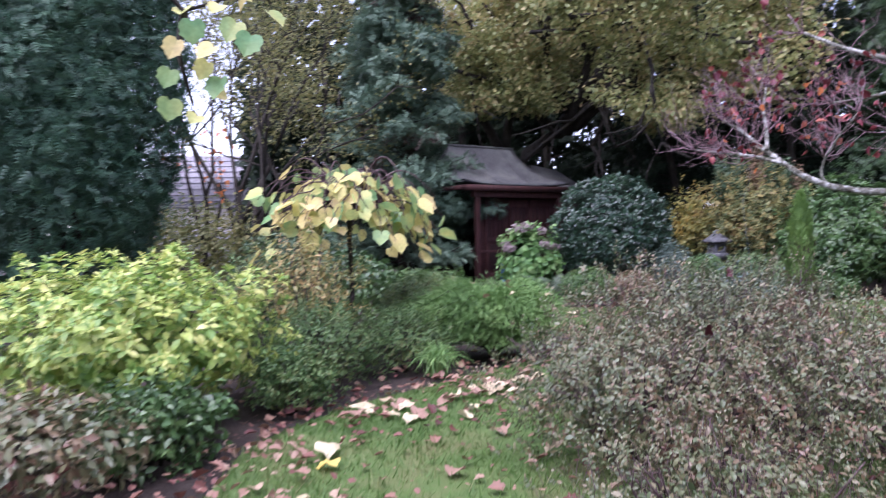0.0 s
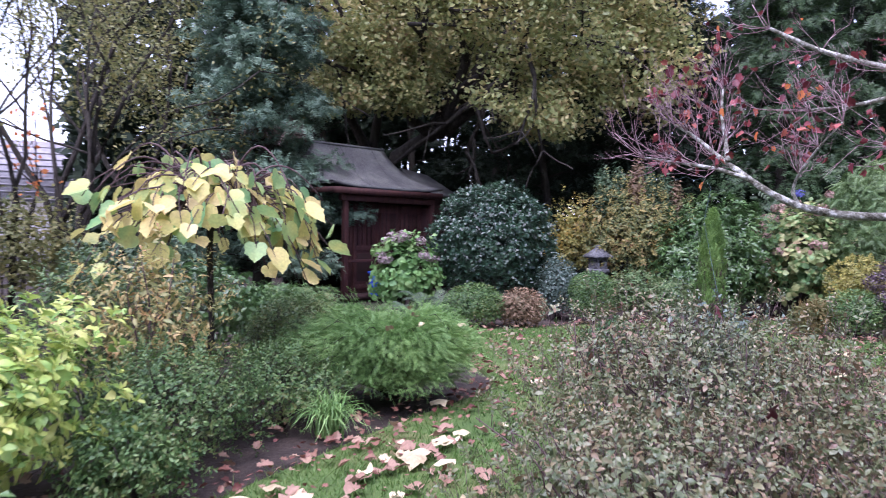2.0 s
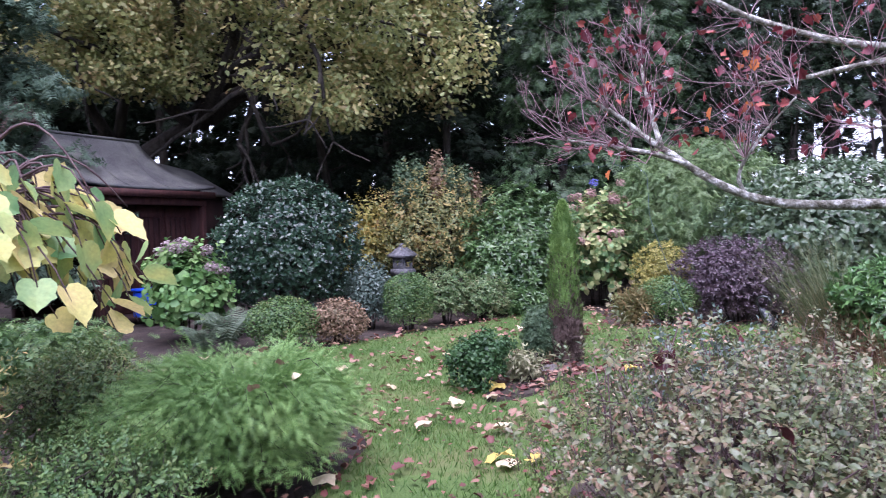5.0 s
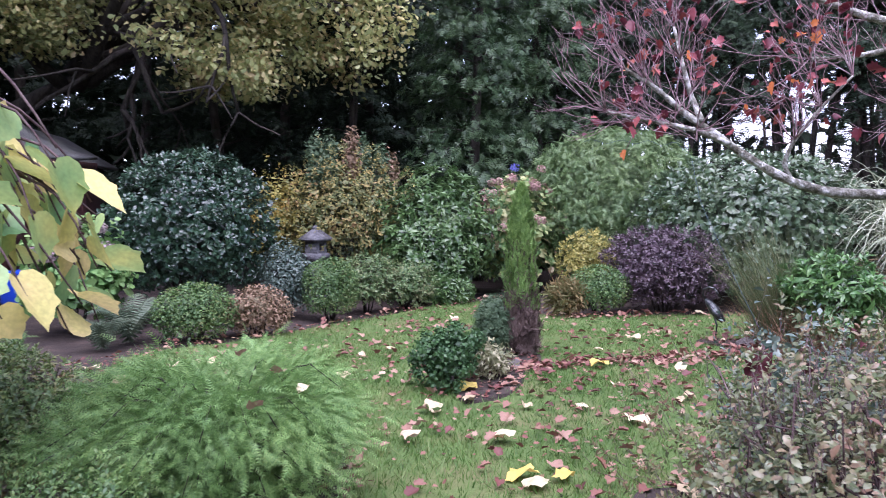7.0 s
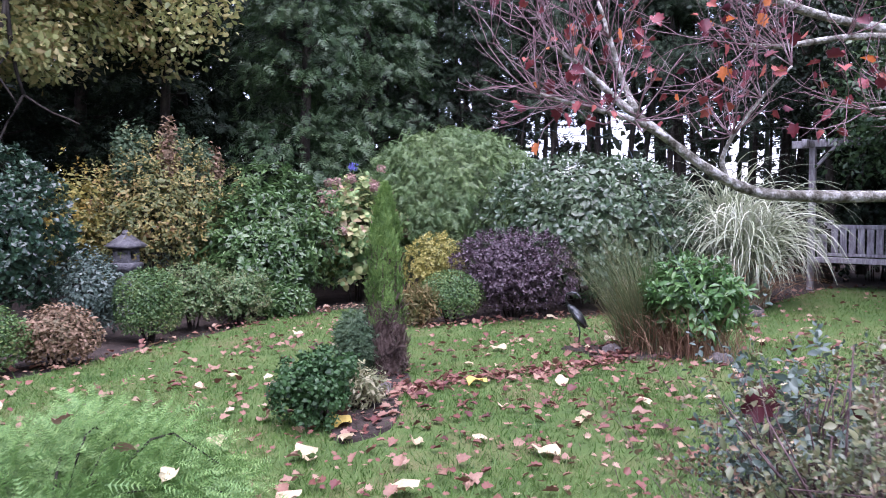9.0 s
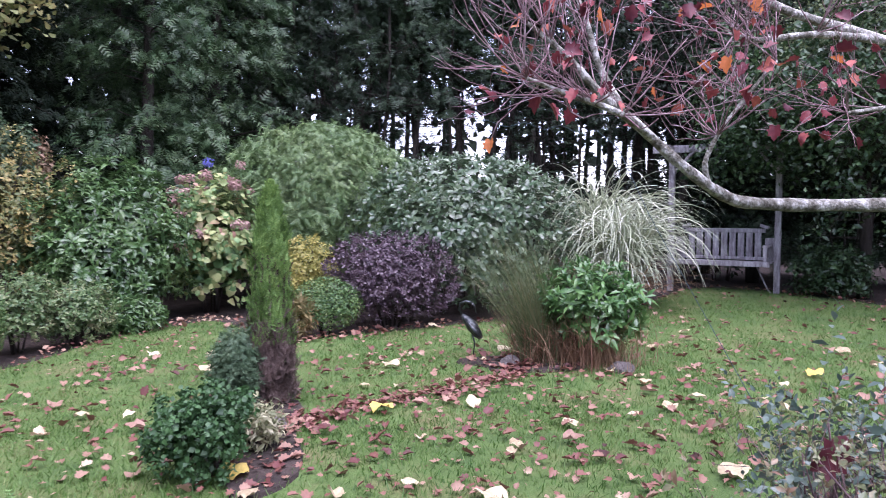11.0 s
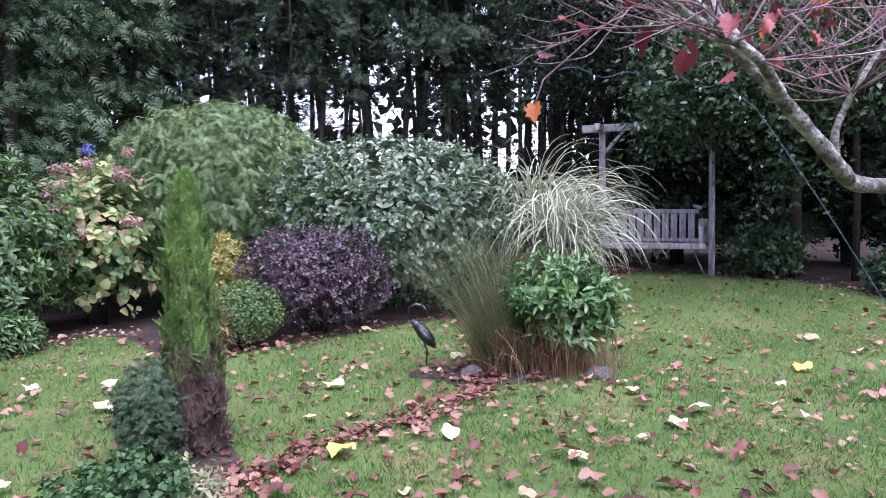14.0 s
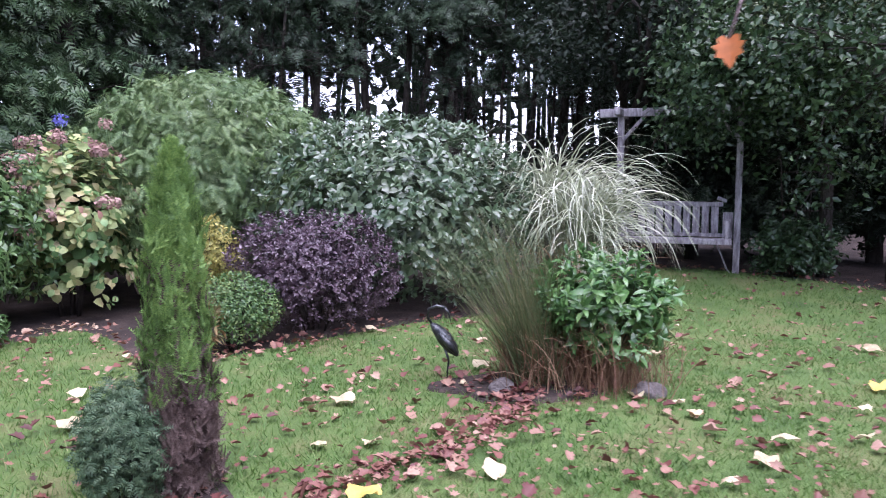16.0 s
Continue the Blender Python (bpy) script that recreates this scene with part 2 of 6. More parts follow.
    "ivytree": leaf_mat("ivytree", [(0.07, 0.09, 0.03), (0.17, 0.18, 0.06), (0.30, 0.26, 0.09)], 0.5, 0.4, 0.35, 0.8),
    "paletree": leaf_mat("paletree", [(0.06, 0.09, 0.038), (0.13, 0.17, 0.075), (0.23, 0.27, 0.13)], 0.45, 0.4, 0.3, 0.9),
    "holly": leaf_mat("holly", [(0.014, 0.036, 0.015), (0.036, 0.075, 0.028), (0.085, 0.135, 0.052)], 0.34, 0.45, 0.18, 0.9),
    # Evergreen leaves taken near black: the seat corner's shade is put into this colour.
    "shadeleaf": leaf_mat("shadeleaf", [(0.008, 0.015, 0.009), (0.015, 0.027, 0.014), (0.028, 0.044, 0.022)], 0.55, 0.25, 0.08, 0.9),
    "orangeleaf": leaf_mat("orangeleaf", [(0.40, 0.10, 0.03), (0.55, 0.17, 0.05), (0.60, 0.25, 0.08)], 0.5, 0.3, 0.4),
    "spiraea": leaf_mat("spiraea", [(0.11, 0.15, 0.055), (0.24, 0.25, 0.09), (0.42, 0.33, 0.13), (0.46, 0.27, 0.12)], 0.5, 0.35, 0.3, 4),
    "mapleleaf": leaf_mat("mapleleaf", [(0.07, 0.014, 0.022), (0.14, 0.025, 0.032), (0.22, 0.045, 0.05), (0.34, 0.10, 0.06)], 0.5, 0.35, 0.15, 14, True),
    "litter": leaf_mat("litter", [(0.05, 0.022, 0.018), (0.12, 0.04, 0.034), (0.19, 0.085, 0.06), (0.27, 0.165, 0.11), (0.40, 0.30, 0.20)], 0.55, 0.35, 0.15, 0.6),
    "paleleaf": leaf_mat("paleleaf", [(0.34, 0.27, 0.16), (0.48, 0.40, 0.24), (0.56, 0.49, 0.31), (0.50, 0.33, 0.22)], 0.6, 0.3, 0.2, 14, True),
    "maroonleaf": leaf_mat("maroonleaf", [(0.045, 0.010, 0.014), (0.09, 0.02, 0.025)], 0.5, 0.3, 0.1, 14),
    "goldleaf": leaf_mat("goldleaf", [(0.50, 0.37, 0.08), (0.60, 0.47, 0.13)], 0.55, 0.3, 0.25),
    "pinkleaf": leaf_mat("pinkleaf", [(0.17, 0.09, 0.065), (0.28, 0.17, 0.12), (0.38, 0.27, 0.19)], 0.6, 0.3, 0.2),
}


# ---- mesh building ----
class Build:
    """Gathers vertices and faces for one mesh."""

    def __init__(self):
        self.v, self.f, self.n = [], [], 0

    def add(self, verts, faces):
        verts = np.asarray(verts, float).reshape(-1, 3)
        self.v.append(verts)
        for k in {len(f) for f in faces} if not isinstance(faces, np.ndarray) else {faces.shape[1]}:
            some = faces if isinstance(faces, np.ndarray) else np.array([f for f in faces if len(f) == k])
            self.f.append(some + self.n)
        self.n += len(verts)
        return self

    def box(self, x0, y0, z0, x1, y1, z1, m=None, bevel=0.0):
        bm = bmesh.new()
        bmesh.ops.create_cube(bm, size=1.0)
        bmesh.ops.scale(bm, vec=(x1 - x0, y1 - y0, z1 - z0), verts=bm.verts)
        bmesh.ops.translate(bm, vec=((x0 + x1) / 2, (y0 + y1) / 2, (z0 + z1) / 2), verts=bm.verts)
        if bevel:
            bmesh.ops.bevel(bm, geom=list(bm.edges), offset=bevel, segments=2, affect="EDGES", profile=0.6)
        if m:
            bm.transform(m)
        return self.bm(bm)

    def bm(self, bm):
        bm.verts.index_update()
        self.add([v.co[:] for v in bm.verts], [tuple(v.index for v in f.verts) for f in bm.faces])
        bm.free()
        return self

    def tube(self, pts, radii, sides=6):
        pts = np.asarray(pts, float)
        radii = np.broadcast_to(np.asarray(radii, float), (len(pts),))
        d = np.gradient(pts, axis=0)
        d /= np.linalg.norm(d, axis=1)[:, None] + 1e-9
        ref = np.where(np.abs(d[:, 2:3]) > 0.9, [[1.0, 0, 0]], [[0, 0, 1.0]])
        a = np.cross(d, ref)
        a /= np.linalg.norm(a, axis=1)[:, None] + 1e-9
        b = np.cross(d, a)
        ang = np.arange(sides) * 2 * np.pi / sides
        ring = pts[:, None] + radii[:, None, None] * (np.cos(ang)[None, :, None] * a[:, None] + np.sin(ang)[None, :, None] * b[:, None])
        k = len(pts)
        i, j = np.meshgrid(np.arange(k - 1), np.arange(sides), indexing="ij")
        q = np.stack([i * sides + j, i * sides + (j + 1) % sides, (i + 1) * sides + (j + 1) % sides, (i + 1) * sides + j], -1).reshape(-1, 4)
        verts = np.concatenate([ring.reshape(-1, 3), pts[:1], pts[-1:]])
        caps = [(k * sides, (j + 1) % sides, j) for j in range(sides)] + [(k * sides + 1, (k - 1) * sides + j, (k - 1) * sides + (j + 1) % sides) for j in range(sides)]
        base = self.n
        self.v.append(verts)
        self.f += [q + base, np.array(caps) + base]
        self.n += len(verts)
        return self

    def mesh(self, name, mat, smooth=False):
        me = bpy.data.meshes.new(name)
        v = np.concatenate(self.v)
        me.vertices.add(len(v))
        me.vertices.foreach_set("co", v.astype(np.float32).ravel())
        idx = np.concatenate([f.ravel() for f in self.f]).astype(np.int32)
        tot = np.concatenate([np.full(len(f), f.shape[1]) for f in self.f]).astype(np.int32)
        me.loops.add(len(idx))
        me.loops.foreach_set("vertex_index", idx)
        me.polygons.add(len(tot))
        me.polygons.foreach_set("loop_start", np.concatenate([[0], np.cumsum(tot)[:-1]]).astype(np.int32))
        me.polygons.foreach_set("loop_total", tot)
        if smooth:
            me.polygons.foreach_set("use_smooth", np.ones(len(tot), bool))
        me.update(calc_edges=True)
        me.validate()
        me.materials.append(mat)
        return me


def part(name, b, material, parent, label="", smooth=False):
    ob = new(name, b.mesh(name, M[material], smooth))
    ob.parent = parent
    return tagged(ob, label) if label else ob


def thing(name, label, category, at=(0, 0, 0), turn=0.0, group="", kind=""):
    ob = new(name)
    ob.empty_display_size = 0.1
    ob.matrix_world = pose(*at, 0, 0, turn)
    return tagged(ob, label, category, group, kind)


def solo(name, b, material, label, category, kind="", group="", smooth=False, m=None):
    ob = new(name, b.mesh(name, M[material], smooth))
    if m is not None:
        ob.matrix_world = m
    return tagged(ob, label, category, group, kind)


def outline(pts, lift=0.06):
    """A flat leaf out of its outline: a fan about the midrib, cupped a little."""
    pts = [(x, y, lift * abs(x) * 2 - 0.25 * lift * (y - 0.5) ** 2) for x, y in pts]
    v = [(0, 0.42, 0)] + pts
    k = len(pts)
    return np.array(v), np.array([(0, 1 + i, 1 + (i + 1) % k) for i in range(k)])


def mirrored(half):
    return half + [(-x, y) for x, y in reversed(half) if abs(x) > 1e-6]


def oval(w, fold=0.1, curl=-0.1):
    v = np.array([(0, 0, 0), (-w, 0.45, fold), (w, 0.45, fold), (0, 1, curl), (0, 0.45, 0)])
    return v, np.array([(0, 4, 3, 1), (0, 2, 3, 4)])


def ovate(w, fold=0.07, curl=-0.16, belly=0.45):
    """A leaf of six faces: pointed, folded along the rib, curving down to its tip."""
    v = np.array([(0, 0, 0), (-w, belly, fold), (w, belly, fold), (0, belly, 0), (-w * 0.72, 0.75, fold * 0.5 + curl * 0.3), (w * 0.72, 0.75, fold * 0.5 + curl * 0.3), (0, 0.78, curl * 0.35), (0, 1, curl)])
    return v, np.array([(0, 3, 1), (0, 2, 3), (1, 3, 6), (1, 6, 4), (3, 2, 5), (3, 5, 6), (4, 6, 7), (6, 5, 7)])


def spray(pairs, spread, thin, droop=0.1):
    """A flat conifer spray or a feathered leaf: slivers in pairs along a rib."""
    v, f = [(-0.012, 0, 0), (0.012, 0, 0), (0, 1, -droop)], [(0, 1, 2)]
    for k in range(pairs):
        y = 0.12 + 0.74 * k / max(pairs - 1, 1)
        reach = spread * (1.0 - 0.55 * k / pairs)
        for s in (-1, 1):
            n = len(v)
            v += [(0, y - thin, -droop * y), (0, y + thin, -droop * y), (s * reach, y + reach * 0.55, -droop * y - 0.05)]
            f.append((n, n + 1, n + 2) if s > 0 else (n + 1, n, n + 2))
    return np.array(v), np.array(f)


SHAPE = {
    "oval": oval(0.27), "leathery": ovate(0.26), "blade": ovate(0.17, 0.05, -0.22), "heart": ovate(0.42, 0.1, -0.18, 0.38), "round": oval(0.42, 0.12), "long": oval(0.15, 0.06), "lance": oval(0.10, 0.04, -0.2),
    "spray": spray(4, 0.42, 0.085), "plume": spray(6, 0.24, 0.062, 0.15), "pinnate": spray(6, 0.3, 0.055, 0.25),  "feather": spray(6, 0.3, 0.03, 0.14),
    "broad": outline(mirrored([(0, 0.04), (0.14, -0.07), (0.36, -0.04), (0.5, 0.14), (0.52, 0.32), (0.46, 0.46), (0.5, 0.62), (0.34, 0.68), (0.22, 0.82), (0.08, 0.9), (0, 1.0)]), 0.16),
    "lobed": outline(mirrored([(0, 0.0), (0.30, -0.02), (0.22, 0.2), (0.56, 0.34), (0.26, 0.5), (0.34, 0.8), (0.1, 0.68), (0, 1.0)])),
    "maple": outline(mirrored([(0, 0.0), (0.2, -0.1), (0.34, 0.04), (0.3, 0.2), (0.48, 0.3), (0.34, 0.46), (0.4, 0.66), (0.2, 0.68), (0.14, 0.82), (0, 1.0)]), 0.3),
    "oakleaf": outline(mirrored([(0, 0.0), (0.12, 0.2), (0.2, 0.4), (0.3, 0.7), (0, 1.0)])),
}


def unit(a):
    return a / (np.linalg.norm(a, axis=1)[:, None] + 1e-9)


def leaves(b, P, N, size, shape, out=0.6, wild=0.7, up=0.3, vary=0.35, rng=RNG, hang=0.0):
    """Scatters leaves at P. Each faces a mix of the outward way, the sky and chance, and points outward, aside or down (hang)."""
    P, N = np.asarray(P, float), unit(np.asarray(N, float))
    k = len(P)
    if not k:
        return b
    tv, tf = SHAPE[shape]
    Z = unit(N * out + rng.normal(size=(k, 3)) * wild * 0.6 + np.array([0, 0, up]))
    D = N * 0.6 + rng.normal(size=(k, 3)) * 0.8 - np.array([0, 0, hang])
    Y = unit(D - Z * (D * Z).sum(1)[:, None])
    X = np.cross(Y, Z)
    s = size * (1 + vary * rng.uniform(-1, 1, k))
    V = P[:, None] + s[:, None, None] * (tv[None, :, 0:1] * X[:, None] + tv[None, :, 1:2] * Y[:, None] + tv[None, :, 2:3] * Z[:, None])
    F = (tf[None] + (np.arange(k) * len(tv))[:, None, None]).reshape(-1, tf.shape[1])
    return b.add(V.reshape(-1, 3), F)


def shoots(b, P, N, length, per, size, shape, splay=(1.35, 0.6), up=0.35, wild=0.35, vary=0.3, rng=RNG, twigs=None, twig_r=0.0016):
    """Shoots at P growing outward and up, each with its leaves in a spiral, the lower ones spread, the upper ones more erect."""
    P, N = np.asarray(P, float), unit(np.asarray(N, float))
    k = len(P)
    A = unit(N + np.array([0, 0, up]) + rng.normal(size=(k, 3)) * wild)
    U = unit(np.cross(A, rng.normal(size=(k, 3))))
    W = np.cross(A, U)
    L = length * rng.uniform(0.6, 1.25, k)
    tv, tf = SHAPE[shape]
    s0 = size * (1 + vary * rng.uniform(-1, 1, k))
    for j in range(per):
        u = j / max(per - 1, 1)
        ang = 2.4 * j + rng.normal(0, 0.25, k)
        R = np.cos(ang)[:, None] * U + np.sin(ang)[:, None] * W
        th = splay[0] + (splay[1] - splay[0]) * u + rng.normal(0, 0.22, k)
        Y = np.cos(th)[:, None] * A + np.sin(th)[:, None] * R
        Z = np.sin(th)[:, None] * A - np.cos(th)[:, None] * R
        tw = rng.normal(0, 0.3, k)[:, None]
        X = np.cross(Y, Z)
        X, Z = np.cos(tw) * X + np.sin(tw) * Z, np.cos(tw) * Z - np.sin(tw) * X
        s = (s0 * (1.05 - 0.45 * u) * rng.uniform(0.75, 1.15, k))[:, None, None]
        at = P + A * (L * u)[:, None]
        V = at[:, None] + s * (tv[None, :, 0:1] * X[:, None] + tv[None, :, 1:2] * Y[:, None] + tv[None, :, 2:3] * Z[:, None])
        b.add(V.reshape(-1, 3), (tf[None] + (np.arange(k) * len(tv))[:, None, None]).reshape(-1, tf.shape[1]))
    if twigs is not None:
        base, tip = P - A * (L * 1.6)[:, None] - np.array([0, 0, 0.02]), P + A * L[:, None]
        ring = [U * twig_r, -0.5 * U * twig_r + 0.87 * W * twig_r, -0.5 * U * twig_r - 0.87 * W * twig_r]
        V = np.stack([base + q for q in ring] + [tip], 1)
        F = np.array([(0, 1, 3), (1, 2, 3), (2, 0, 3)])
        twigs.add(V.reshape(-1, 3), (F[None] + (np.arange(k) * 4)[:, None, None]).reshape(-1, 3))
    return b


def lumps(D, amp, freq, seed):
    """Smooth bumps over directions D."""
    r = np.random.default_rng(seed)
    out = np.zeros(len(D))
    for k in range(7):
        w = r.normal(size=3) * freq * (1 + 0.4 * k)
        out += np.sin(D @ w + r.uniform(0, 6.3)) / (1 + 0.5 * k)
    return 1 + amp * out / 2.2


def dome(n, rad, amp=0.1, freq=3.0, seed=1, shell=0.25, low=-0.75, rng=RNG, square=1.0):
    """Points and outward ways over a lumpy, rounded body of half-axes rad about its middle."""
    D = unit(rng.normal(size=(int(n * 1.7), 3)))
    D = D[D[:, 2] > low][:n]
    f = lumps(D, amp, freq, seed) * (1 - shell * rng.uniform(0, 1, len(D)) ** 1.6)
    E = np.sign(D) * np.abs(D) ** square
    P = E * np.asarray(rad) * f[:, None]
    return P, D / np.asarray(rad)


def stems(b, rad, h, count, r0, rng=RNG, wob=0.06, base=0.12):
    for _ in range(count):
        a = rng.uniform(0, 6.28)
        q = rng.uniform(0.3, 0.8)
        tip = np.array([math.cos(a) * rad[0] * q, math.sin(a) * rad[1] * q, h * rng.uniform(0.6, 0.92)])
        s = np.array([math.cos(a) * rad[0] * base, math.sin(a) * rad[1] * base, -0.04])
        t = np.linspace(0, 1, 5)[:, None]
        pts = s + (tip - s) * t + np.array([0, 0, 0.16 * h]) * (t * (1 - t)) + rng.normal(size=(5, 3)) * wob * t * rad[0]
        b.tube(pts, np.linspace(r0, r0 * 0.25, 5), 5)
    return b


def ground_z(x, y):
    t = min(max((x - 9.0) / 4.0, 0), 1)
    return 0.2 * t * t * (3 - 2 * t)


def shrub(name, label, category, x, y, rad, z0, z1, leaf, mat, n, size, amp=0.1, freq=3.0, seed=1, shell=0.3, wild=0.7, up=0.3, hang=0.0, out=0.6,
          bark="bark_dark", stem_count=9, stem_r=0.012, square=1.0, turn=0.0, low=-0.8, group="", inner=0.45, clump=0, clump_r=0.08, shoot=None):
    """A bush: stems from the ground and a body of single leaves, denser and darker within."""
    g = ground_z(x, y)
    top = thing(name, label, category, (x, y, g), turn, group)
    mid, hz = (z0 + z1) / 2 - g, (z1 - z0) / 2
    b, s = Build(), Build()
    if shoot:
        per, length, splay = shoot
        P, N = dome(n // per, (rad[0], rad[1], hz), amp, freq, seed, shell, low, square=square)
        shoots(b, P + [0, 0, mid], N, length, per, size, leaf, splay, up, wild * 0.5, twigs=s)
        P = np.zeros((0, 3))
        N = P
    else:
        P, N = dome(clump or n, (rad[0], rad[1], hz), amp, freq, seed, shell, low, square=square)
    if clump and not shoot:
        k = max(n // clump, 1)
        off = unit(RNG.normal(size=(len(P) * k, 3)) + 0.7 * np.repeat(unit(N), k, 0))
        P = np.repeat(P, k, 0) + off * clump_r * RNG.uniform(0.15, 1.0, (len(off), 1)) * np.repeat(RNG.uniform(0.6, 1.4, (len(P), 1)), k, 0)
        N = off + 0.5 * np.repeat(unit(N), k, 0)
    leaves(b, P + [0, 0, mid], N, size, leaf, out, wild, up, hang=hang)
    if inner:
        P, N = dome(int(n * inner), (rad[0] * 0.72, rad[1] * 0.72, hz * 0.75), amp, freq, seed, 0.5, low)
        leaves(b, P + [0, 0, mid], N, size * 1.25, leaf, out, wild, up, hang=hang)
    part("foliage", b, mat, top)
    stems(s, rad, max(z1 - g, 0.1), stem_count, stem_r)
    tagged(part("stemwork", s, bark, top), kind="stuff")
    return top


# ---- ground, lawn and beds ----
def ground():
    c = np.concatenate([[-400, -150, -60, -30, -20], np.arange(-14, 26, 0.5), [30, 40, 60, 150, 400]])
    b = Build()
    k = len(c)
    X, Y = np.meshgrid(c, c, indexing="ij")
    Z = np.vectorize(ground_z)(X, Y) + 0.03 * np.sin(X * 1.7 + 1) * np.sin(Y * 1.3) - 0.045
    i, j = np.meshgrid(np.arange(k - 1), np.arange(k - 1), indexing="ij")
    q = np.stack([i * k + j, (i + 1) * k + j, (i + 1) * k + j + 1, i * k + j + 1], -1).reshape(-1, 4)
    b.add(np.stack([X, Y, Z], -1).reshape(-1, 3), q)
    return solo("ground", b, "soil", "dark bare garden soil strewn with leaf mould", "ground", "structure", smooth=True)


ground()

LAWN = [(-0.1, -9), (0.15, -4), (0.0, -1.0), (-0.25, -0.3), (0.05, 0.7), (0.45, 1.5), (0.75, 2.1), (1.3, 2.9), (1.7, 3.5), (1.6, 4.6), (1.0, 5.8), (0.6, 6.9),
        (1.2, 7.5), (2.1, 7.6), (3.3, 8.15), (4.5, 8.6), (5.4, 9.1), (6.2, 9.2), (7.0, 9.35), (6.7, 8.4), (6.1, 7.6), (6.3, 7.05), (6.9, 6.85), (7.6, 6.6),
        (8.4, 6.25), (9.3, 5.7), (10.1, 4.75), (11.2, 4.6), (13.2, 4.4), (13.0, 3.2), (12.6, 2.0), (11.8, 1.2), (10.5, 0.2), (9.5, -3), (9, -9)]


def rounded(poly, times=2):
    p = np.array(poly, float)
    for _ in range(times):
        q = np.roll(p, -1, axis=0)
        p = np.stack([0.75 * p + 0.25 * q, 0.25 * p + 0.75 * q], 1).reshape(-1, 2)
    return p


def inside(pts, poly):
    x, y = pts[:, 0], pts[:, 1]
    hit = np.zeros(len(pts), bool)
    for (x0, y0), (x1, y1) in zip(poly, np.roll(poly, -1, axis=0)):
        cross = (y0 > y) != (y1 > y)
        hit ^= cross & (x < (x1 - x0) * (y - y0) / (y1 - y0 + 1e-12) + x0)
    return hit


EDGE = rounded(LAWN)


def sheet(poly, z, lip, step):
    """A slab with a rounded lip, its top following the ground."""
    lo, hi = poly.min(0), poly.max(0)
    gx, gy = np.meshgrid(np.arange(lo[0], hi[0], step), np.arange(lo[1], hi[1], step))
    grid = np.stack([gx.ravel(), gy.ravel()], 1)
    grid = grid[inside(grid, poly)]
    n = len(poly)
    pts = [Vector(p) for p in poly] + [Vector(p) for p in grid]
    v, _, f, *_ = geometry.delaunay_2d_cdt(pts, [(i, (i + 1) % n) for i in range(n)], [], 1, 1e-5)
    top = [(p.x, p.y, z + ground_z(p.x, p.y) + 0.012 * math.sin(p.x * 2.1) * math.cos(p.y * 1.7)) for p in v]
    b = Build()
    b.add(top, [tuple(t) for t in f])
    c = poly.mean(0)
    ring = [(x, y, z + ground_z(x, y) + 0.012 * math.sin(x * 2.1) * math.cos(y * 1.7)) for x, y in poly]
    low = [(x + 0.02 * np.sign(x - c[0]), y + 0.02 * np.sign(y - c[1]), h - lip) for x, y, h in ring]
    b.add(ring + low, [(i, n + i, n + (i + 1) % n, (i + 1) % n) for i in range(n)])
    return b


lawn = solo("lawn", sheet(EDGE, 0.0, 0.07, 0.35), "turf", "mown green lawn with mossy worn patches", "lawn", "structure", smooth=True)


def patch(x, y, rx, ry, seed, turn=0.0):
    r = np.random.default_rng(seed)
    a = np.linspace(0, 2 * np.pi, 28, endpoint=False)
    k = 1 + 0.16 * np.sin(3 * a + r.uniform(0, 6)) + 0.1 * np.sin(5 * a + r.uniform(0, 6))
    px, py = rx * k * np.cos(a), ry * k * np.sin(a)
    c, s = math.cos(radians(turn)), math.sin(radians(turn))
    return np.stack([x + px * c - py * s, y + px * s + py * c], 1)


BARE = [patch(3.55, 4.8, 0.95, 0.3, 1, 42), patch(6.75, 4.35, 0.7, 0.42, 3, -40), patch(2.75, 1.0, 0.8, 1.3, 4, -20)]
for poly in BARE:
    solo("soil_patch", sheet(poly, 0.022, 0.03, 0.25), "soil", "bare brown soil patch in the lawn", "soil", "structure", smooth=True)


def grass_blades():
    r = np.random.default_rng(11)
    n = 420000
    p = np.stack([r.uniform(-0.4, 13.3, n), r.uniform(-2.2, 9.5, n)], 1)
    p = p[inside(p, EDGE)]
    for poly in BARE:
        p = p[~inside(p, poly) | (r.uniform(0, 1, len(p)) < 0.3)]
    far = np.hypot(p[:, 0] - 1.5, p[:, 1] - 1.5)
    clump = 0.62 + 0.38 * np.sin(p[:, 0] * 3.1 + 2 * np.sin(p[:, 1] * 1.3)) * np.sin(p[:, 1] * 2.7 + 1.5 * np.sin(p[:, 0] * 0.9))
    p = p[r.uniform(0, 1, len(p)) < np.clip(1.25 - far * 0.075, 0.4, 1) * clump]
    k = len(p)
    z = np.array([ground_z(a, c) for a, c in p]) + 0.012 * np.sin(p[:, 0] * 2.1) * np.cos(p[:, 1] * 1.7)
    h = r.gamma(5, 0.0062, k) + 0.008
    a = r.uniform(0, 6.28, k)
    w = r.uniform(0.0025, 0.0045, k)
    lean = r.normal(0, 0.6, (k, 2)) * h[:, None]
    base = np.stack([p[:, 0], p[:, 1], z], 1)
    side = np.stack([np.cos(a) * w, np.sin(a) * w, 0 * a], 1)
    tip = base + np.stack([lean[:, 0], lean[:, 1], h], 1)
    v = np.stack([base - side, base + side, tip], 1).reshape(-1, 3)
    b = Build()
    b.add(v, np.arange(3 * k).reshape(-1, 3))
    return solo("grass", b, "grass", "short green lawn grass blades", "grass", "stuff")


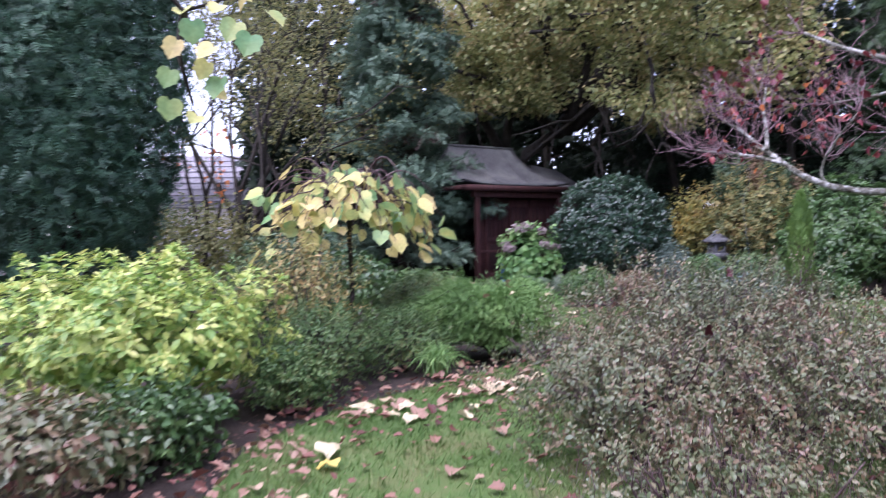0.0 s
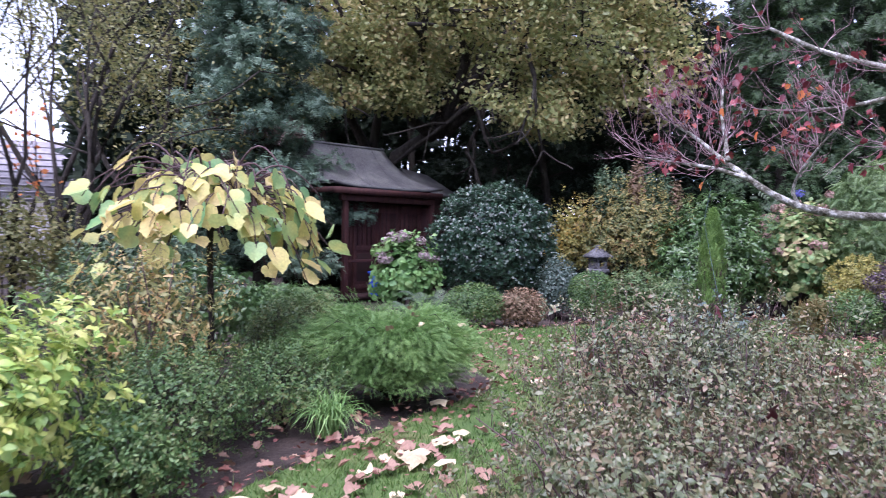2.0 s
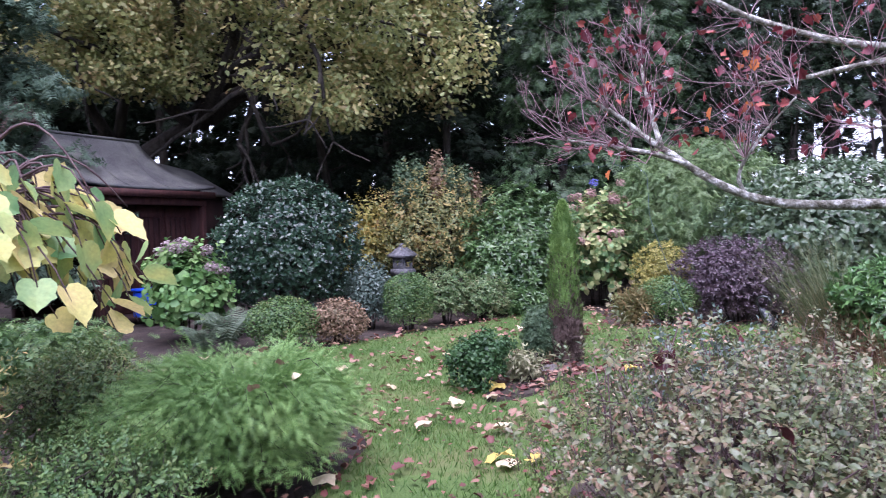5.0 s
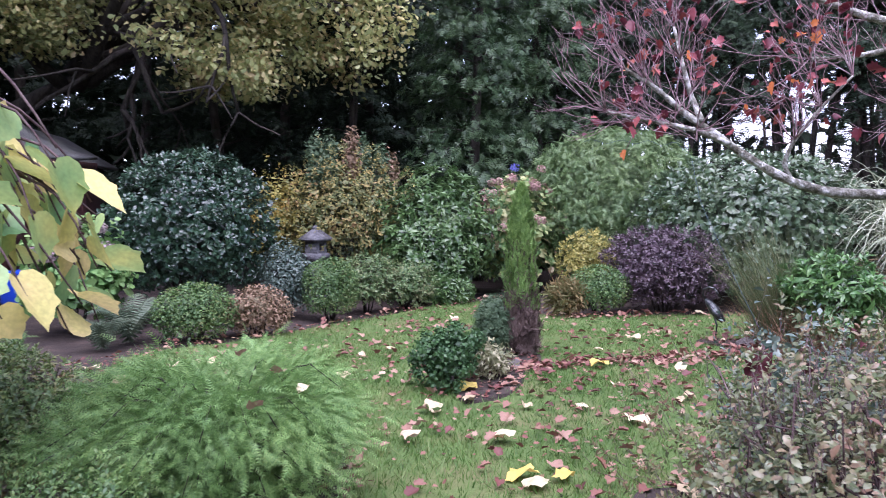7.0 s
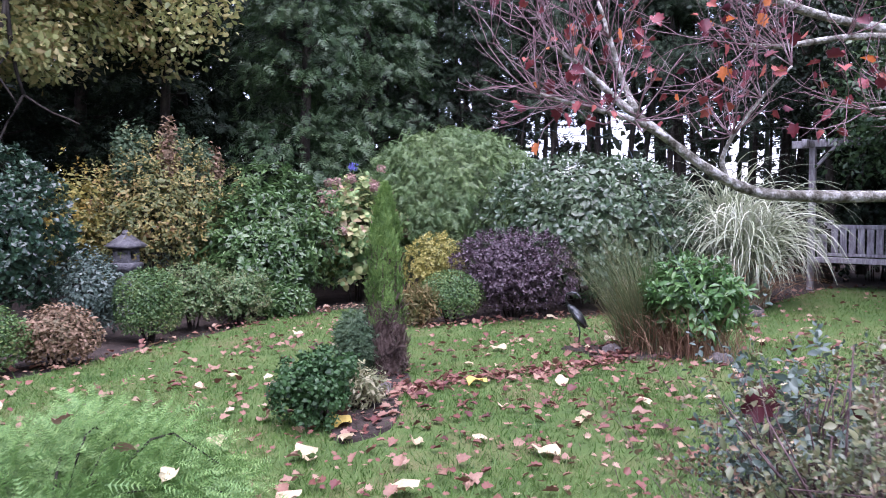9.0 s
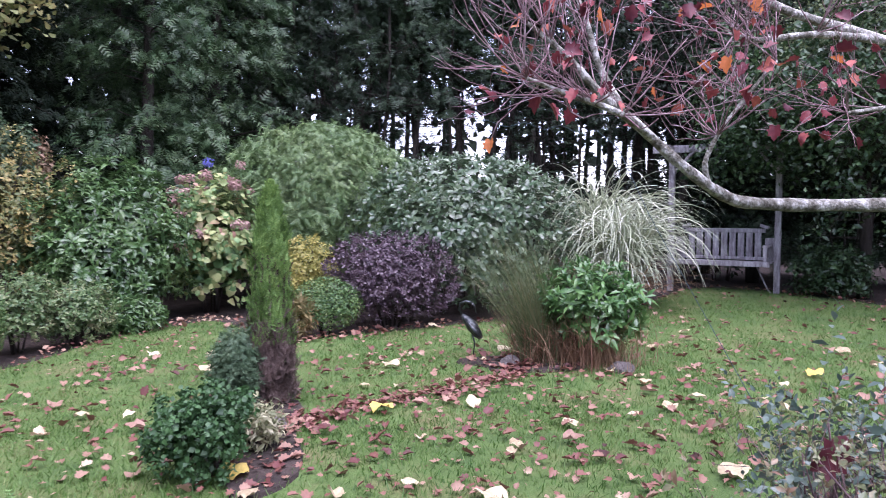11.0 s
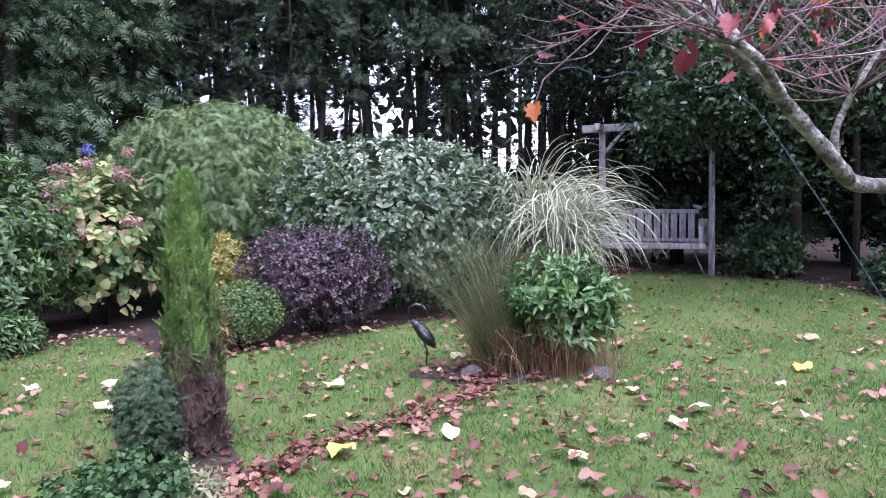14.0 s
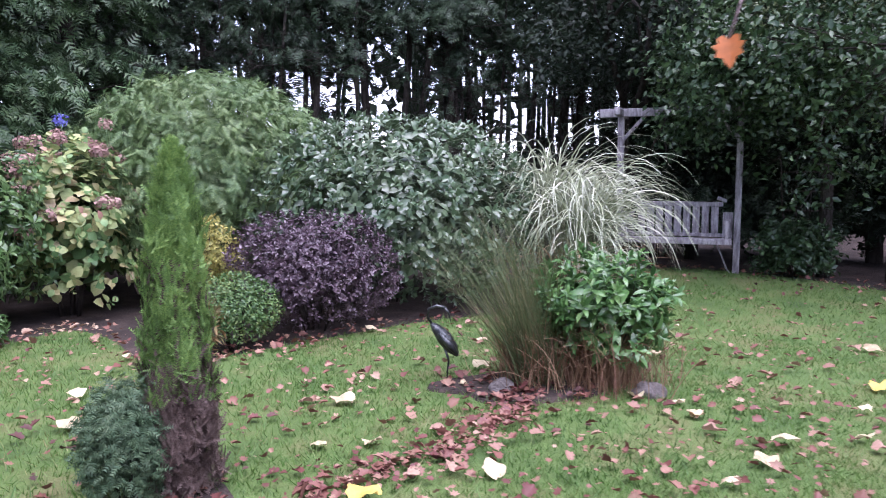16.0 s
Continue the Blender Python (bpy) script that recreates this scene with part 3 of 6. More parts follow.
grass_blades()


# ---- far woods and boundary trees ----
def conifer(name, label, height, width, mat, n, size, bare, rng, shape="spray", r0=0.09, droop=0.4, dens=1.0, taper=0.75, dead=0):
    """A tall cypress: a straight trunk, whorls of thin limbs and flat hanging sprays."""
    top = thing(name, label, "tree")
    t = Build()
    pts = [(0.05 * math.sin(k * 1.3), 0.05 * math.cos(k * 1.7), height * k / 9 - 0.1) for k in range(10)]
    t.tube(pts, np.linspace(r0, r0 * 0.3, 10), 8)
    part("trunk", t, "bark_dark", top, smooth=True)
    limb, b = Build(), Build()
    P, N = [], []
    for k in range(n):
        u = rng.uniform(0, 1) ** 0.9
        z = bare + (height - bare) * u
        reach = width * (1 - taper * u) * rng.uniform(0.55, 1.0)
        a = rng.uniform(0, 6.28)
        d = np.array([math.cos(a), math.sin(a), 0.25])
        if k % 3 == 0:
            q = np.array([0, 0, z])
            limb.tube([q, q + d * reach * 0.5, q + d * reach + [0, 0, -droop * reach * 0.5]], [0.018, 0.01, 0.004], 4)
        m = int(30 * dens)
        s = rng.uniform(0.25, 1.0, m) ** 0.7
        pos = np.array([0, 0, z]) + d * (reach * s)[:, None] + np.stack([0 * s, 0 * s, -droop * reach * 0.5 * s * s], 1)
        pos += rng.normal(size=(m, 3)) * np.array([0.13, 0.13, 0.09]) * (0.4 + reach * 0.5)
        P.append(pos)
        N.append(np.tile([d[0], d[1], 0.1], (m, 1)))
    for k in range(dead):
        z, a, out = rng.uniform(0.7, bare + 1.6), rng.uniform(0, 6.28), rng.uniform(0.35, 1.1)
        q, d = np.array([0, 0, z]), np.array([math.cos(a), math.sin(a), rng.uniform(-0.25, 0.35)])
        e = q + d * out + [0, 0, rng.normal(0, 0.08)]
        limb.tube([q, q + d * out * 0.5 + rng.normal(0, 0.04, 3), e], [0.011, 0.007, 0.003], 4)
        for c in range(3):
            limb.tube([q + d * out * rng.uniform(0.3, 0.9), e + rng.normal(0, 0.22, 3)], [0.004, 0.002], 3)
        if k % 3 == 0:
            P.append(e + rng.normal(0, 0.12, (7, 3)))
            N.append(np.tile(d, (7, 1)))
    leaves(b, np.concatenate(P), np.concatenate(N), size, shape, 0.5, 0.7, 0.5, rng=rng, hang=droop)
    tagged(part("branchwork", limb, "bark_dark", top), kind="stuff")
    part("crown", b, mat, top)
    return top


def put(proto, places, rng):
    for k, (x, y, s) in enumerate(places):
        m = pose(x, y, ground_z(x, y), rng.uniform(-4, 4), rng.uniform(-4, 4), rng.uniform(0, 360))
        if k == 0:
            proto.matrix_world = m
            proto.scale = (s, s, s)
        else:
            c = copy_thing(proto, m)
            c.scale = (s, s, s)


RT = np.random.default_rng(5)
screen = []
for k in range(40):
    u = k / 39
    x, y = (12.0 + 5.2 * u ** 0.8, 14.6 - 9.5 * u ** 1.1)
    screen.append((x + RT.normal(0, 0.35), y + RT.normal(0, 0.35), RT.uniform(0.85, 1.15)))
RT.shuffle(screen)
screen = [tuple(s) for s in screen]
tall = conifer("cypress_tree", "tall dark cypress with a bare lower trunk in a boundary row", 10.5, 1.25, "cypress", 76, 0.19, 3.5, np.random.default_rng(21), r0=0.075, droop=0.5, dead=46)
tagged(tall, group="boundary trees")
put(tall, screen[:10], RT)
tall2 = conifer("cypress_tree", "tall dark cypress with a bare lower trunk in a boundary row", 11.5, 1.0, "cypress", 70, 0.19, 3.9, np.random.default_rng(22), r0=0.1, droop=0.5, dead=46)
tagged(tall2, group="boundary trees")
put(tall2, screen[10:20], RT)
pole = conifer("cypress_tree", "thin dark cypress trunk with sparse dead twigs", 9.5, 0.8, "cypress", 40, 0.18, 3.3, np.random.default_rng(23), r0=0.042, droop=0.6, dead=40)
tagged(pole, group="boundary trees")
put(pole, screen[20:], RT)

# fuller cypresses behind the shrub border
full = conifer("cypress_tree", "bushy green cypress with drooping sprays to the ground", 9.5, 2.3, "cypress_pale", 190, 0.2, 0.6, np.random.default_rng(24), r0=0.14, droop=0.7, dens=1.5, taper=0.6)
tagged(full, group="border cypresses")
put(full, [(8.3, 12.6, 0.95), (10.6, 13.2, 1.05)], RT)
dark = conifer("cypress_tree", "dense dark green cypress at the garden edge", 10.5, 2.0, "cypress", 170, 0.21, 0.4, np.random.default_rng(25), r0=0.14, droop=0.6, dens=1.5, taper=0.5)
tagged(dark, group="edge cypresses")
put(dark, [(16.4, 2.6, 1.0), (15.4, 3.9, 0.95), (15.5, 1.0, 1.0), (14.6, -1.6, 1.0), (13.2, -4.2, 1.0), (10.6, -6.4, 1.0), (9.8, 15.9, 1.1), (12.3, 16.6, 1.1)], RT)
# Darker copies: the gloom behind the oak is put into their leaf colour.
gloom = conifer("cypress_tree", "dense cypress behind the oak, its shade put into near-black leaves", 10.5, 2.1, "woods", 170, 0.21, 0.2, np.random.default_rng(26), r0=0.14, droop=0.6, dens=1.5, taper=0.4)
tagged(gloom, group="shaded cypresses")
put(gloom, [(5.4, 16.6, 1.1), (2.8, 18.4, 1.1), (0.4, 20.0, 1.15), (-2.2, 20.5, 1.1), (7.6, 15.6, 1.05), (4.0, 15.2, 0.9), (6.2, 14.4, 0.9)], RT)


def woods():
    """The wood behind the garden: a deep belt of leaf clumps with small gaps of sky."""
    r = np.random.default_rng(31)
    b = Build()
    n = 80000
    a = r.uniform(-0.62, 2.2, n)
    d = r.uniform(20.5, 25, n)
    cx, cy = 3.0, 1.5
    z = r.uniform(0, 1, n) ** 1.2 * (10.0 + 1.5 * np.sin(a * 9) + np.sin(a * 23))
    keep = (np.sin(a * 31 + z * 2.1) + np.sin(a * 47 - z * 3.3) + np.sin(a * 19 + z * 1.1)) > -1.75
    keep |= z < 1.8
    keep &= (a < 0.2) | (a > 0.84) | (z < 2.4) | (r.uniform(0, 1, n) < np.clip(0.1 + 0.09 * (z - 3), 0.1, 0.6))
    P = np.stack([cx + d * np.cos(a), cy + d * np.sin(a), z], 1)[keep]
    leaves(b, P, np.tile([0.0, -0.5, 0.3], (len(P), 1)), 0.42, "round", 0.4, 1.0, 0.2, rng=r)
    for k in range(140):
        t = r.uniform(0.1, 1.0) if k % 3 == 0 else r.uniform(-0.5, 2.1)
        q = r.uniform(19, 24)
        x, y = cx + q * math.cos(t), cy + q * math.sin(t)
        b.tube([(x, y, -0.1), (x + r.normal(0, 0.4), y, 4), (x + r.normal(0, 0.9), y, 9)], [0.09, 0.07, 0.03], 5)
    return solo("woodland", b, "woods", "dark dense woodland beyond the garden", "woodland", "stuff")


woods()


def hedge_behind():
    """Plain planting that closes the garden behind the walker."""
    r = np.random.default_rng(32)
    b = Build()
    n = 16000
    a = r.uniform(2.5, 5.7, n)
    d = r.uniform(11.5, 13, n)
    P = np.stack([3 + d * np.cos(a), 0.5 + d * np.sin(a), r.uniform(0, 4.2, n)], 1)
    leaves(b, P, np.stack([-np.cos(a), -np.sin(a), 0.3 + 0 * a], 1), 0.34, "round", 0.5, 0.9, 0.3, rng=r)
    return solo("hedge", b, "yew", "dark green boundary hedge", "hedge", "stuff")


hedge_behind()


def branching(b, p, d, length, r, depth, rng, tips, spread=0.6, up=0.1, sides=6, kids=(2, 4), shrink=0.68, wob=0.12):
    """Grows limbs from p along d; the ends and some way points go into tips."""
    p, d = np.array(p, float), np.array(d, float)
    d /= np.linalg.norm(d)
    pts, q = [p], p.copy()
    for _ in range(4):
        d = d + rng.normal(size=3) * wob + np.array([0, 0, up * 0.25])
        d /= np.linalg.norm(d)
        q = q + d * length / 4
        pts.append(q)
    b.tube(pts, np.linspace(r, r * 0.6, 5), sides)
    if depth <= 1:
        tips += [(pts[2], d), (pts[3], d), (pts[4], d)]
    if depth == 0:
        return
    for k in range(rng.integers(*kids)):
        at = pts[rng.integers(2, 5)]
        nd = d + rng.normal(size=3) * spread
        branching(b, at, nd, length * shrink * rng.uniform(0.8, 1.1), r * 0.55, depth - 1, rng, tips, spread, up, max(sides - 1, 4), kids, shrink, wob)


def leaf_tree(name, label, at, limbs, mat, leaf, size, per_tip, fuzz, bark, rng, trunk=None, crown_label="", wild=0.9, hang=0.3, bark_label="", extra_tips=(), floor=0.0):
    top = thing(name, label, "tree", at)
    t, l, tips = Build(), Build(), list(extra_tips)
    if trunk:
        t.tube(trunk[0], trunk[1], 10)
        part("trunk", t, bark, top, bark_label, smooth=True)
    for p, d, length, r, depth, sp in limbs:
        branching(l, p, d, length, r, depth, rng, tips, sp)
    tagged(part("branchwork", l, bark, top, smooth=True), kind="stuff")
    P = np.array([p for p, _ in tips])
    D = np.array([d for _, d in tips])
    P = np.repeat(P, per_tip, 0) + rng.normal(size=(len(P) * per_tip, 3)) * fuzz
    if floor:
        ok = P[:, 2] > floor - 0.8 * np.clip((P[:, 0] - 2.2) / 1.6, 0, 1)
        P, D = P[ok], np.repeat(D, per_tip, 0)[ok]
        per_tip = 1
    b = Build()
    leaves(b, P, np.repeat(D, per_tip, 0) + rng.normal(size=P.shape) * 0.5, size, leaf, 0.4, wild, 0.4, rng=rng, hang=hang)
    part("crown", b, mat, top, crown_label)
    return top


# the oak whose limbs hang over the summerhouse and the border
ro = np.random.default_rng(41)
oak_limbs = [((-1.0, -0.9, 0.9), 3.0, 0.14), ((0.4, -1.0, 0.8), 3.2, 0.16), ((1.0, -0.9, 0.6), 3.0, 0.17), ((0.2, -0.6, 1.2), 3.0, 0.14), ((0.9, -0.3, 0.9), 3.4, 0.15),
             ((1.0, -1.0, 0.3), 3.0, 0.12), ((0.6, -1.2, 0.45), 3.3, 0.12), ((-0.2, 0.3, 1.2), 2.6, 0.12), ((-0.5, -1.1, 0.6), 3.0, 0.13), ((0.3, -1.2, 0.15), 2.8, 0.11), ((1.1, -0.5, 0.45), 3.4, 0.12)]
leaf_tree("oak_tree", "spreading oak with olive and yellowing autumn leaves", (-0.6, 16.0, 0),
          [((1.6 + 0.14 * (k % 4), -0.45 - 0.1 * (k % 3), 3.75 + 0.08 * k), d, ln, r0, 3, 0.75) for k, (d, ln, r0) in enumerate(oak_limbs)] + [((0, 0, 3.2), (-0.7, -0.7, 1.0), 3.0, 0.14, 3, 0.75), ((0, 0, 3.4), (0.2, -0.3, 1.2), 3.2, 0.14, 3, 0.8)],
          "oak", "oakleaf", 0.115, 80, 0.22, "bark_dark", ro,
          ([(0, 0, -0.1), (0.05, 0.02, 1.4), (0.15, -0.05, 2.5), (0.6, -0.2, 3.3), (1.3, -0.4, 3.75), (2.1, -0.6, 4.2), (2.9, -0.8, 4.5)], [0.3, 0.22, 0.19, 0.16, 0.13, 0.1, 0.06]), hang=0.4, floor=4.15,
          extra_tips=[((0.3 + 1.4 * a, -1.8 + 0.9 * c, 5.2 + 0.95 * e), (0.1, -0.6, 0.1)) for a, c, e in np.random.default_rng(49).uniform(-1, 1, (150, 3))])


def blue_conifer():
    """A broad blue-green conifer in heavy tufted tiers."""
    r = np.random.default_rng(42)
    top = thing("blue_conifer", "broad blue-green conifer with heavy tufted branches and some browned twigs", "tree", (-2.36, 11.7, 0))
    t = Build()
    t.tube([(0, 0, -0.1), (0.05, 0, 3), (0, 0.05, 6), (0, 0, 10)], [0.2, 0.16, 0.1, 0.03], 8)
    part("trunk", t, "bark_dark", top, smooth=True)
    b, l, br = Build(), Build(), Build()
    for k in range(200):
        z = 0.5 + 9.2 * r.uniform(0, 1) ** 1.1
        reach = 2.1 * (1 - 0.08 * z) * r.uniform(0.6, 1.05)
        a = r.uniform(0, 6.28)
        d = np.array([math.cos(a), math.sin(a), 0.12])
        q = np.array([0, 0, z])
        l.tube([q, q + d * reach * 0.6, q + d * reach + [0, 0, 0.12 * reach]], [0.03, 0.018, 0.006], 4)
        for s in (0.4, 0.6, 0.8, 1.0):
            c = q + d * reach * s
            P, N = dome(60, (0.3, 0.3, 0.2), 0.2, 3, k, 0.6, -0.6, rng=r)
            leaves(br if r.uniform() < 0.06 else b, P + c, N + d * 0.8, 0.17, "spray", 0.4, 0.7, 0.5, rng=r)
    tagged(part("branchwork", l, "bark_dark", top), kind="stuff")
    part("crown", b, "pine", top)
    tagged(part("browned_spray_mass", br, "deadbrown", top, "browned dead sprays"), kind="stuff")
    return top


blue_conifer()

# thin multi-stemmed trees and a coloured maple beyond the mulberry
leaf_tree("slender_tree", "slender many-stemmed tree with thinning olive yellow leaves", (-5.3, 10.2, 0),
          [((0, 0, 0.8), (0.25, -0.1, 1), 3.4, 0.05, 3, 0.45), ((0, 0, 0.8), (-0.3, 0, 1), 3.4, 0.05, 3, 0.45), ((0.05, 0, 1), (0.1, 0.2, 1), 3.8, 0.05, 3, 0.45), ((0, 0, 1.5), (0.5, -0.3, 1), 2.6, 0.035, 2, 0.5)],
          "ivytree", "oval", 0.075, 24, 0.26, "bark_dark", np.random.default_rng(43), ([(0, 0, -0.1), (0.03, 0, 1.0), (0.05, 0.02, 1.9)], [0.09, 0.075, 0.05]))
leaf_tree("slender_tree", "bare-limbed tree with yellow-green leaves", (-6.8, 12.4, 0),
          [((0, 0, 1.2), (0.35, -0.1, 1), 3.6, 0.07, 3, 0.5), ((0, 0, 1.2), (-0.3, 0.1, 1), 3.6, 0.07, 3, 0.5), ((0, 0, 2), (0.1, 0.3, 1), 3.6, 0.06, 3, 0.5)],
          "ivytree", "oval", 0.10, 36, 0.3, "bark_dark", np.random.default_rng(44), ([(0, 0, -0.1), (0.03, 0, 1.4), (0.05, 0.02, 2.4)], [0.12, 0.1, 0.06]))
leaf_tree("slender_tree", "slender young tree with small yellow-green leaves", (-5.7, 8.9, 0),
          [((0, 0, 1.0), (0.25, -0.1, 1), 2.8, 0.04, 3, 0.45), ((0, 0, 1.0), (-0.3, 0.1, 1), 2.8, 0.04, 3, 0.45), ((0, 0, 1.8), (0.1, 0.2, 1), 2.8, 0.035, 3, 0.45)],
          "ivytree", "oval", 0.075, 22, 0.26, "bark_dark", np.random.default_rng(47), ([(0, 0, -0.1), (0.03, 0, 1.1), (0.05, 0.02, 2.0)], [0.06, 0.05, 0.035]))
leaf_tree("slender_tree", "slender grey-stemmed tree with olive leaves", (-5.9, 14.5, 0),
          [((0, 0, 1.2), (0.35, -0.1, 1), 3.8, 0.07, 3, 0.5), ((0, 0, 1.2), (-0.3, 0.1, 1), 3.8, 0.07, 3, 0.5), ((0, 0, 2), (0.1, 0.3, 1), 4.0, 0.06, 3, 0.5)],
          "ivytree", "oval", 0.10, 36, 0.32, "bark_dark", np.random.default_rng(48), ([(0, 0, -0.1), (0.03, 0, 1.4), (0.05, 0.02, 2.4)], [0.12, 0.1, 0.06]))
leaf_tree("orange_maple", "small maple with a few remaining orange leaves", (-6.6, 10.8, 0),
          [((0, 0, 0.6), (0.2, -0.1, 1), 1.5, 0.03, 2, 0.5), ((0, 0, 0.6), (-0.2, 0, 1), 1.6, 0.03, 2, 0.5)],
          "orangeleaf", "lobed", 0.10, 2, 0.14, "bark_dark", np.random.default_rng(45), ([(0, 0, -0.1), (0.03, 0, 0.5), (0.02, 0.02, 0.9)], [0.05, 0.04, 0.03]))


def house():
    top = thing("house", "distant house with a grey slate roof and pale rendered walls", "house", (-12.5, 25.5, 0), 20)
    part("wall", Build().box(-4, -3, 0, 4, 3, 2.3), "render_wall", top)
    b = Build()
    b.add([(-4.4, -3.4, 2.2), (4.4, -3.4, 2.2), (4.4, 0, 4.6), (-4.4, 0, 4.6), (-4.4, 3.4, 2.2), (4.4, 3.4, 2.2), (-4.4, 0, 4.45), (4.4, 0, 4.45)],
          [(0, 1, 2, 3), (3, 2, 5, 4), (0, 3, 4, 6), (1, 7, 5, 2), (0, 6, 7, 1), (6, 4, 5, 7)])
    roof = part("roof", b, "slate", top)
    for k in range(9):
        z = 2.28 + 2.3 * k / 9
        y = -3.38 + 3.4 * (k / 9)
        part("slate_course", Build().box(-4.4, y - 0.05, z, 4.4, y + 0.02, z + 0.035), "slate", roof)


house()


# ---- summerhouse ----
def summerhouse():
    """Local x runs along the front eave from its far corner to its near one, y goes in."""
    top = thing("summerhouse", "red-brown timber summerhouse with a curved felted pagoda roof", "summerhouse", (1.23, 13.15, 0), 225)
    L, Dp, eave, ridge = 2.97, 2.2, 2.27, 3.17
    b = Build()
    nx, ny = 13, 9
    rows = []
    for j in range(ny):
        u = j / (ny - 1)
        y = Dp / 2 * u
        z = eave + (ridge - eave) * (0.35 * u + 0.65 * u ** 2.0)
        for i in range(nx):
            s = i / (nx - 1)
            far_in, near_in = 0.8 * math.sin(u * 1.5), 0.3 * u
            x = far_in + (L - far_in - near_in) * s
            lift = 0.07 * abs(2 * s - 1) ** 3 * (1 - u)
            rows.append((x, -y, z + lift))
    top_n = len(rows)
    V = rows + [(x, -Dp - (y), z) for x, y, z in rows]
    F = []
    for o, flip in ((0, False), (top_n, True)):
        for j in range(ny - 1):
            for i in range(nx - 1):
                q = (o + j * nx + i, o + j * nx + i + 1, o + (j + 1) * nx + i + 1, o + (j + 1) * nx + i)
                F.append(tuple(reversed(q)) if flip else q)
    for j in range(ny - 1):
        F.append((j * nx, (j + 1) * nx, top_n + (j + 1) * nx, top_n + j * nx))
        F.append((j * nx + nx - 1, top_n + j * nx + nx - 1, top_n + (j + 1) * nx + nx - 1, (j + 1) * nx + nx - 1))
    V2 = [(x, y, z - 0.05) for x, y, z in V]
    k = len(V)
    F += [tuple(reversed([k + a for a in f])) for f in F]
    for i in range(nx - 1):
        F.append((i, k + i, k + i + 1, i + 1))
        F.append((top_n + i, top_n + i + 1, k + top_n + i + 1, k + top_n + i))
    for o in (0, top_n):
        for j in range(ny - 1):
            for i in (0, nx - 1):
                a, c = o + j * nx + i, o + (j + 1) * nx + i
                F.append((a, c, k + c, k + a))
    b.add(V + V2, F)
    part("roof", b, "felt", top, "weathered grey roofing felt", smooth=False)
    seam = Build()
    for x in (1.15, 2.0):
        pts = [(x, -Dp / 2 * u, eave + (ridge - eave) * (0.35 * u + 0.65 * u ** 2) + 0.008) for u in np.linspace(0, 1, 9)]
        seam.tube(pts, 0.012, 5)
    part("felt_seam", seam, "felt", top)
    part("ridge_cap", Build().tube([(0.78, -Dp / 2, ridge + 0.01), (L - 0.3, -Dp / 2, ridge + 0.01)], 0.03, 8), "felt", top)
    part("fascia", Build().box(0.02, -0.03, eave - 0.17, L - 0.02, 0.0, eave - 0.045), "red_timber", top)
    for x in (0.0, L - 0.03):
        part("gable_board", Build().box(x, -Dp, eave - 0.15, x + 0.03, 0, eave - 0.05), "red_timber", top)
    for x, y in ((0.2, -0.16), (L - 0.42, -0.16), (0.2, -Dp + 0.2), (L - 0.3, -Dp + 0.2), (1.5, -0.42)):
        part("post", Build().box(x - 0.05, y - 0.05, 0, x + 0.05, y + 0.05, eave - 0.05, bevel=0.008), "red_timber", top)
    part("floor", Build().box(0.1, -Dp + 0.1, 0.0, L - 0.1, -0.1, 0.12), "dark_timber", top)
    part("beam", Build().box(0.15, -0.22, eave - 0.3, L - 0.3, -0.1, eave - 0.17, bevel=0.01), "red_timber", top)
    # boarded wall with two doors
    for k in range(20):
        x = 0.26 + k * 0.105
        part("board", Build().box(x, -0.44, 0.12, x + 0.1, -0.41, eave - 0.12, bevel=0.004), "red_timber", top)
    for x in (0.35, 0.98, 1.62):
        door = part("door", Build().box(x, -0.405, 0.14, x + 0.55, -0.37, 1.95, bevel=0.006), "red_timber", top)
        for j in range(3):
            part("rail", Build().box(x + 0.03, -0.368, 0.2 + j * 0.78, x + 0.52, -0.35, 0.29 + j * 0.78, bevel=0.004), "red_timber", door)
        for j in range(4):
            part("lattice_bar", Build().box(x + 0.08 + j * 0.12, -0.366, 1.1, x + 0.1 + j * 0.12, -0.352, 1.76), "dark_timber", door)
        part("panel", Build().box(x + 0.09, -0.366, 0.36, x + 0.46, -0.358, 0.92, bevel=0.004), "dark_timber", door)
    lean = Build()
    lean.add([(-0.95, -0.35, 2.2), (0.12, -0.35, 2.25), (0.12, -1.3, 2.85), (-0.75, -1.3, 2.75), (-0.95, -0.35, 2.15), (0.12, -0.35, 2.2), (0.12, -1.3, 2.8), (-0.75, -1.3, 2.7), (-0.95, -2.0, 2.2), (0.12, -2.0, 2.25)],
             [(0, 1, 2, 3), (7, 6, 5, 4), (0, 4, 5, 1), (0, 3, 7, 4), (3, 2, 9, 8)])
    part("side_roof", lean, "felt", top, "lower side roof in dark felt")
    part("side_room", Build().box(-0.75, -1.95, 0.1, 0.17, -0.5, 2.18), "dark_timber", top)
    # Back wall near black: the open interior's shade is put into its colour.
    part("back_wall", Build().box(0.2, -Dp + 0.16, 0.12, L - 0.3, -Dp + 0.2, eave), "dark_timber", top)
    part("side_wall", Build().box(0.18, -Dp + 0.2, 0.12, 0.22, -0.2, eave), "red_timber", top)
    part("side_rail", Build().box(L - 0.34, -Dp + 0.2, 0.75, L - 0.28, -0.2, 0.82, bevel=0.008), "red_timber", top)
    part("front_rail", Build().box(1.55, -0.2, 0.75, L - 0.45, -0.15, 0.81, bevel=0.008), "red_timber", top)
    return top


summerhouse()


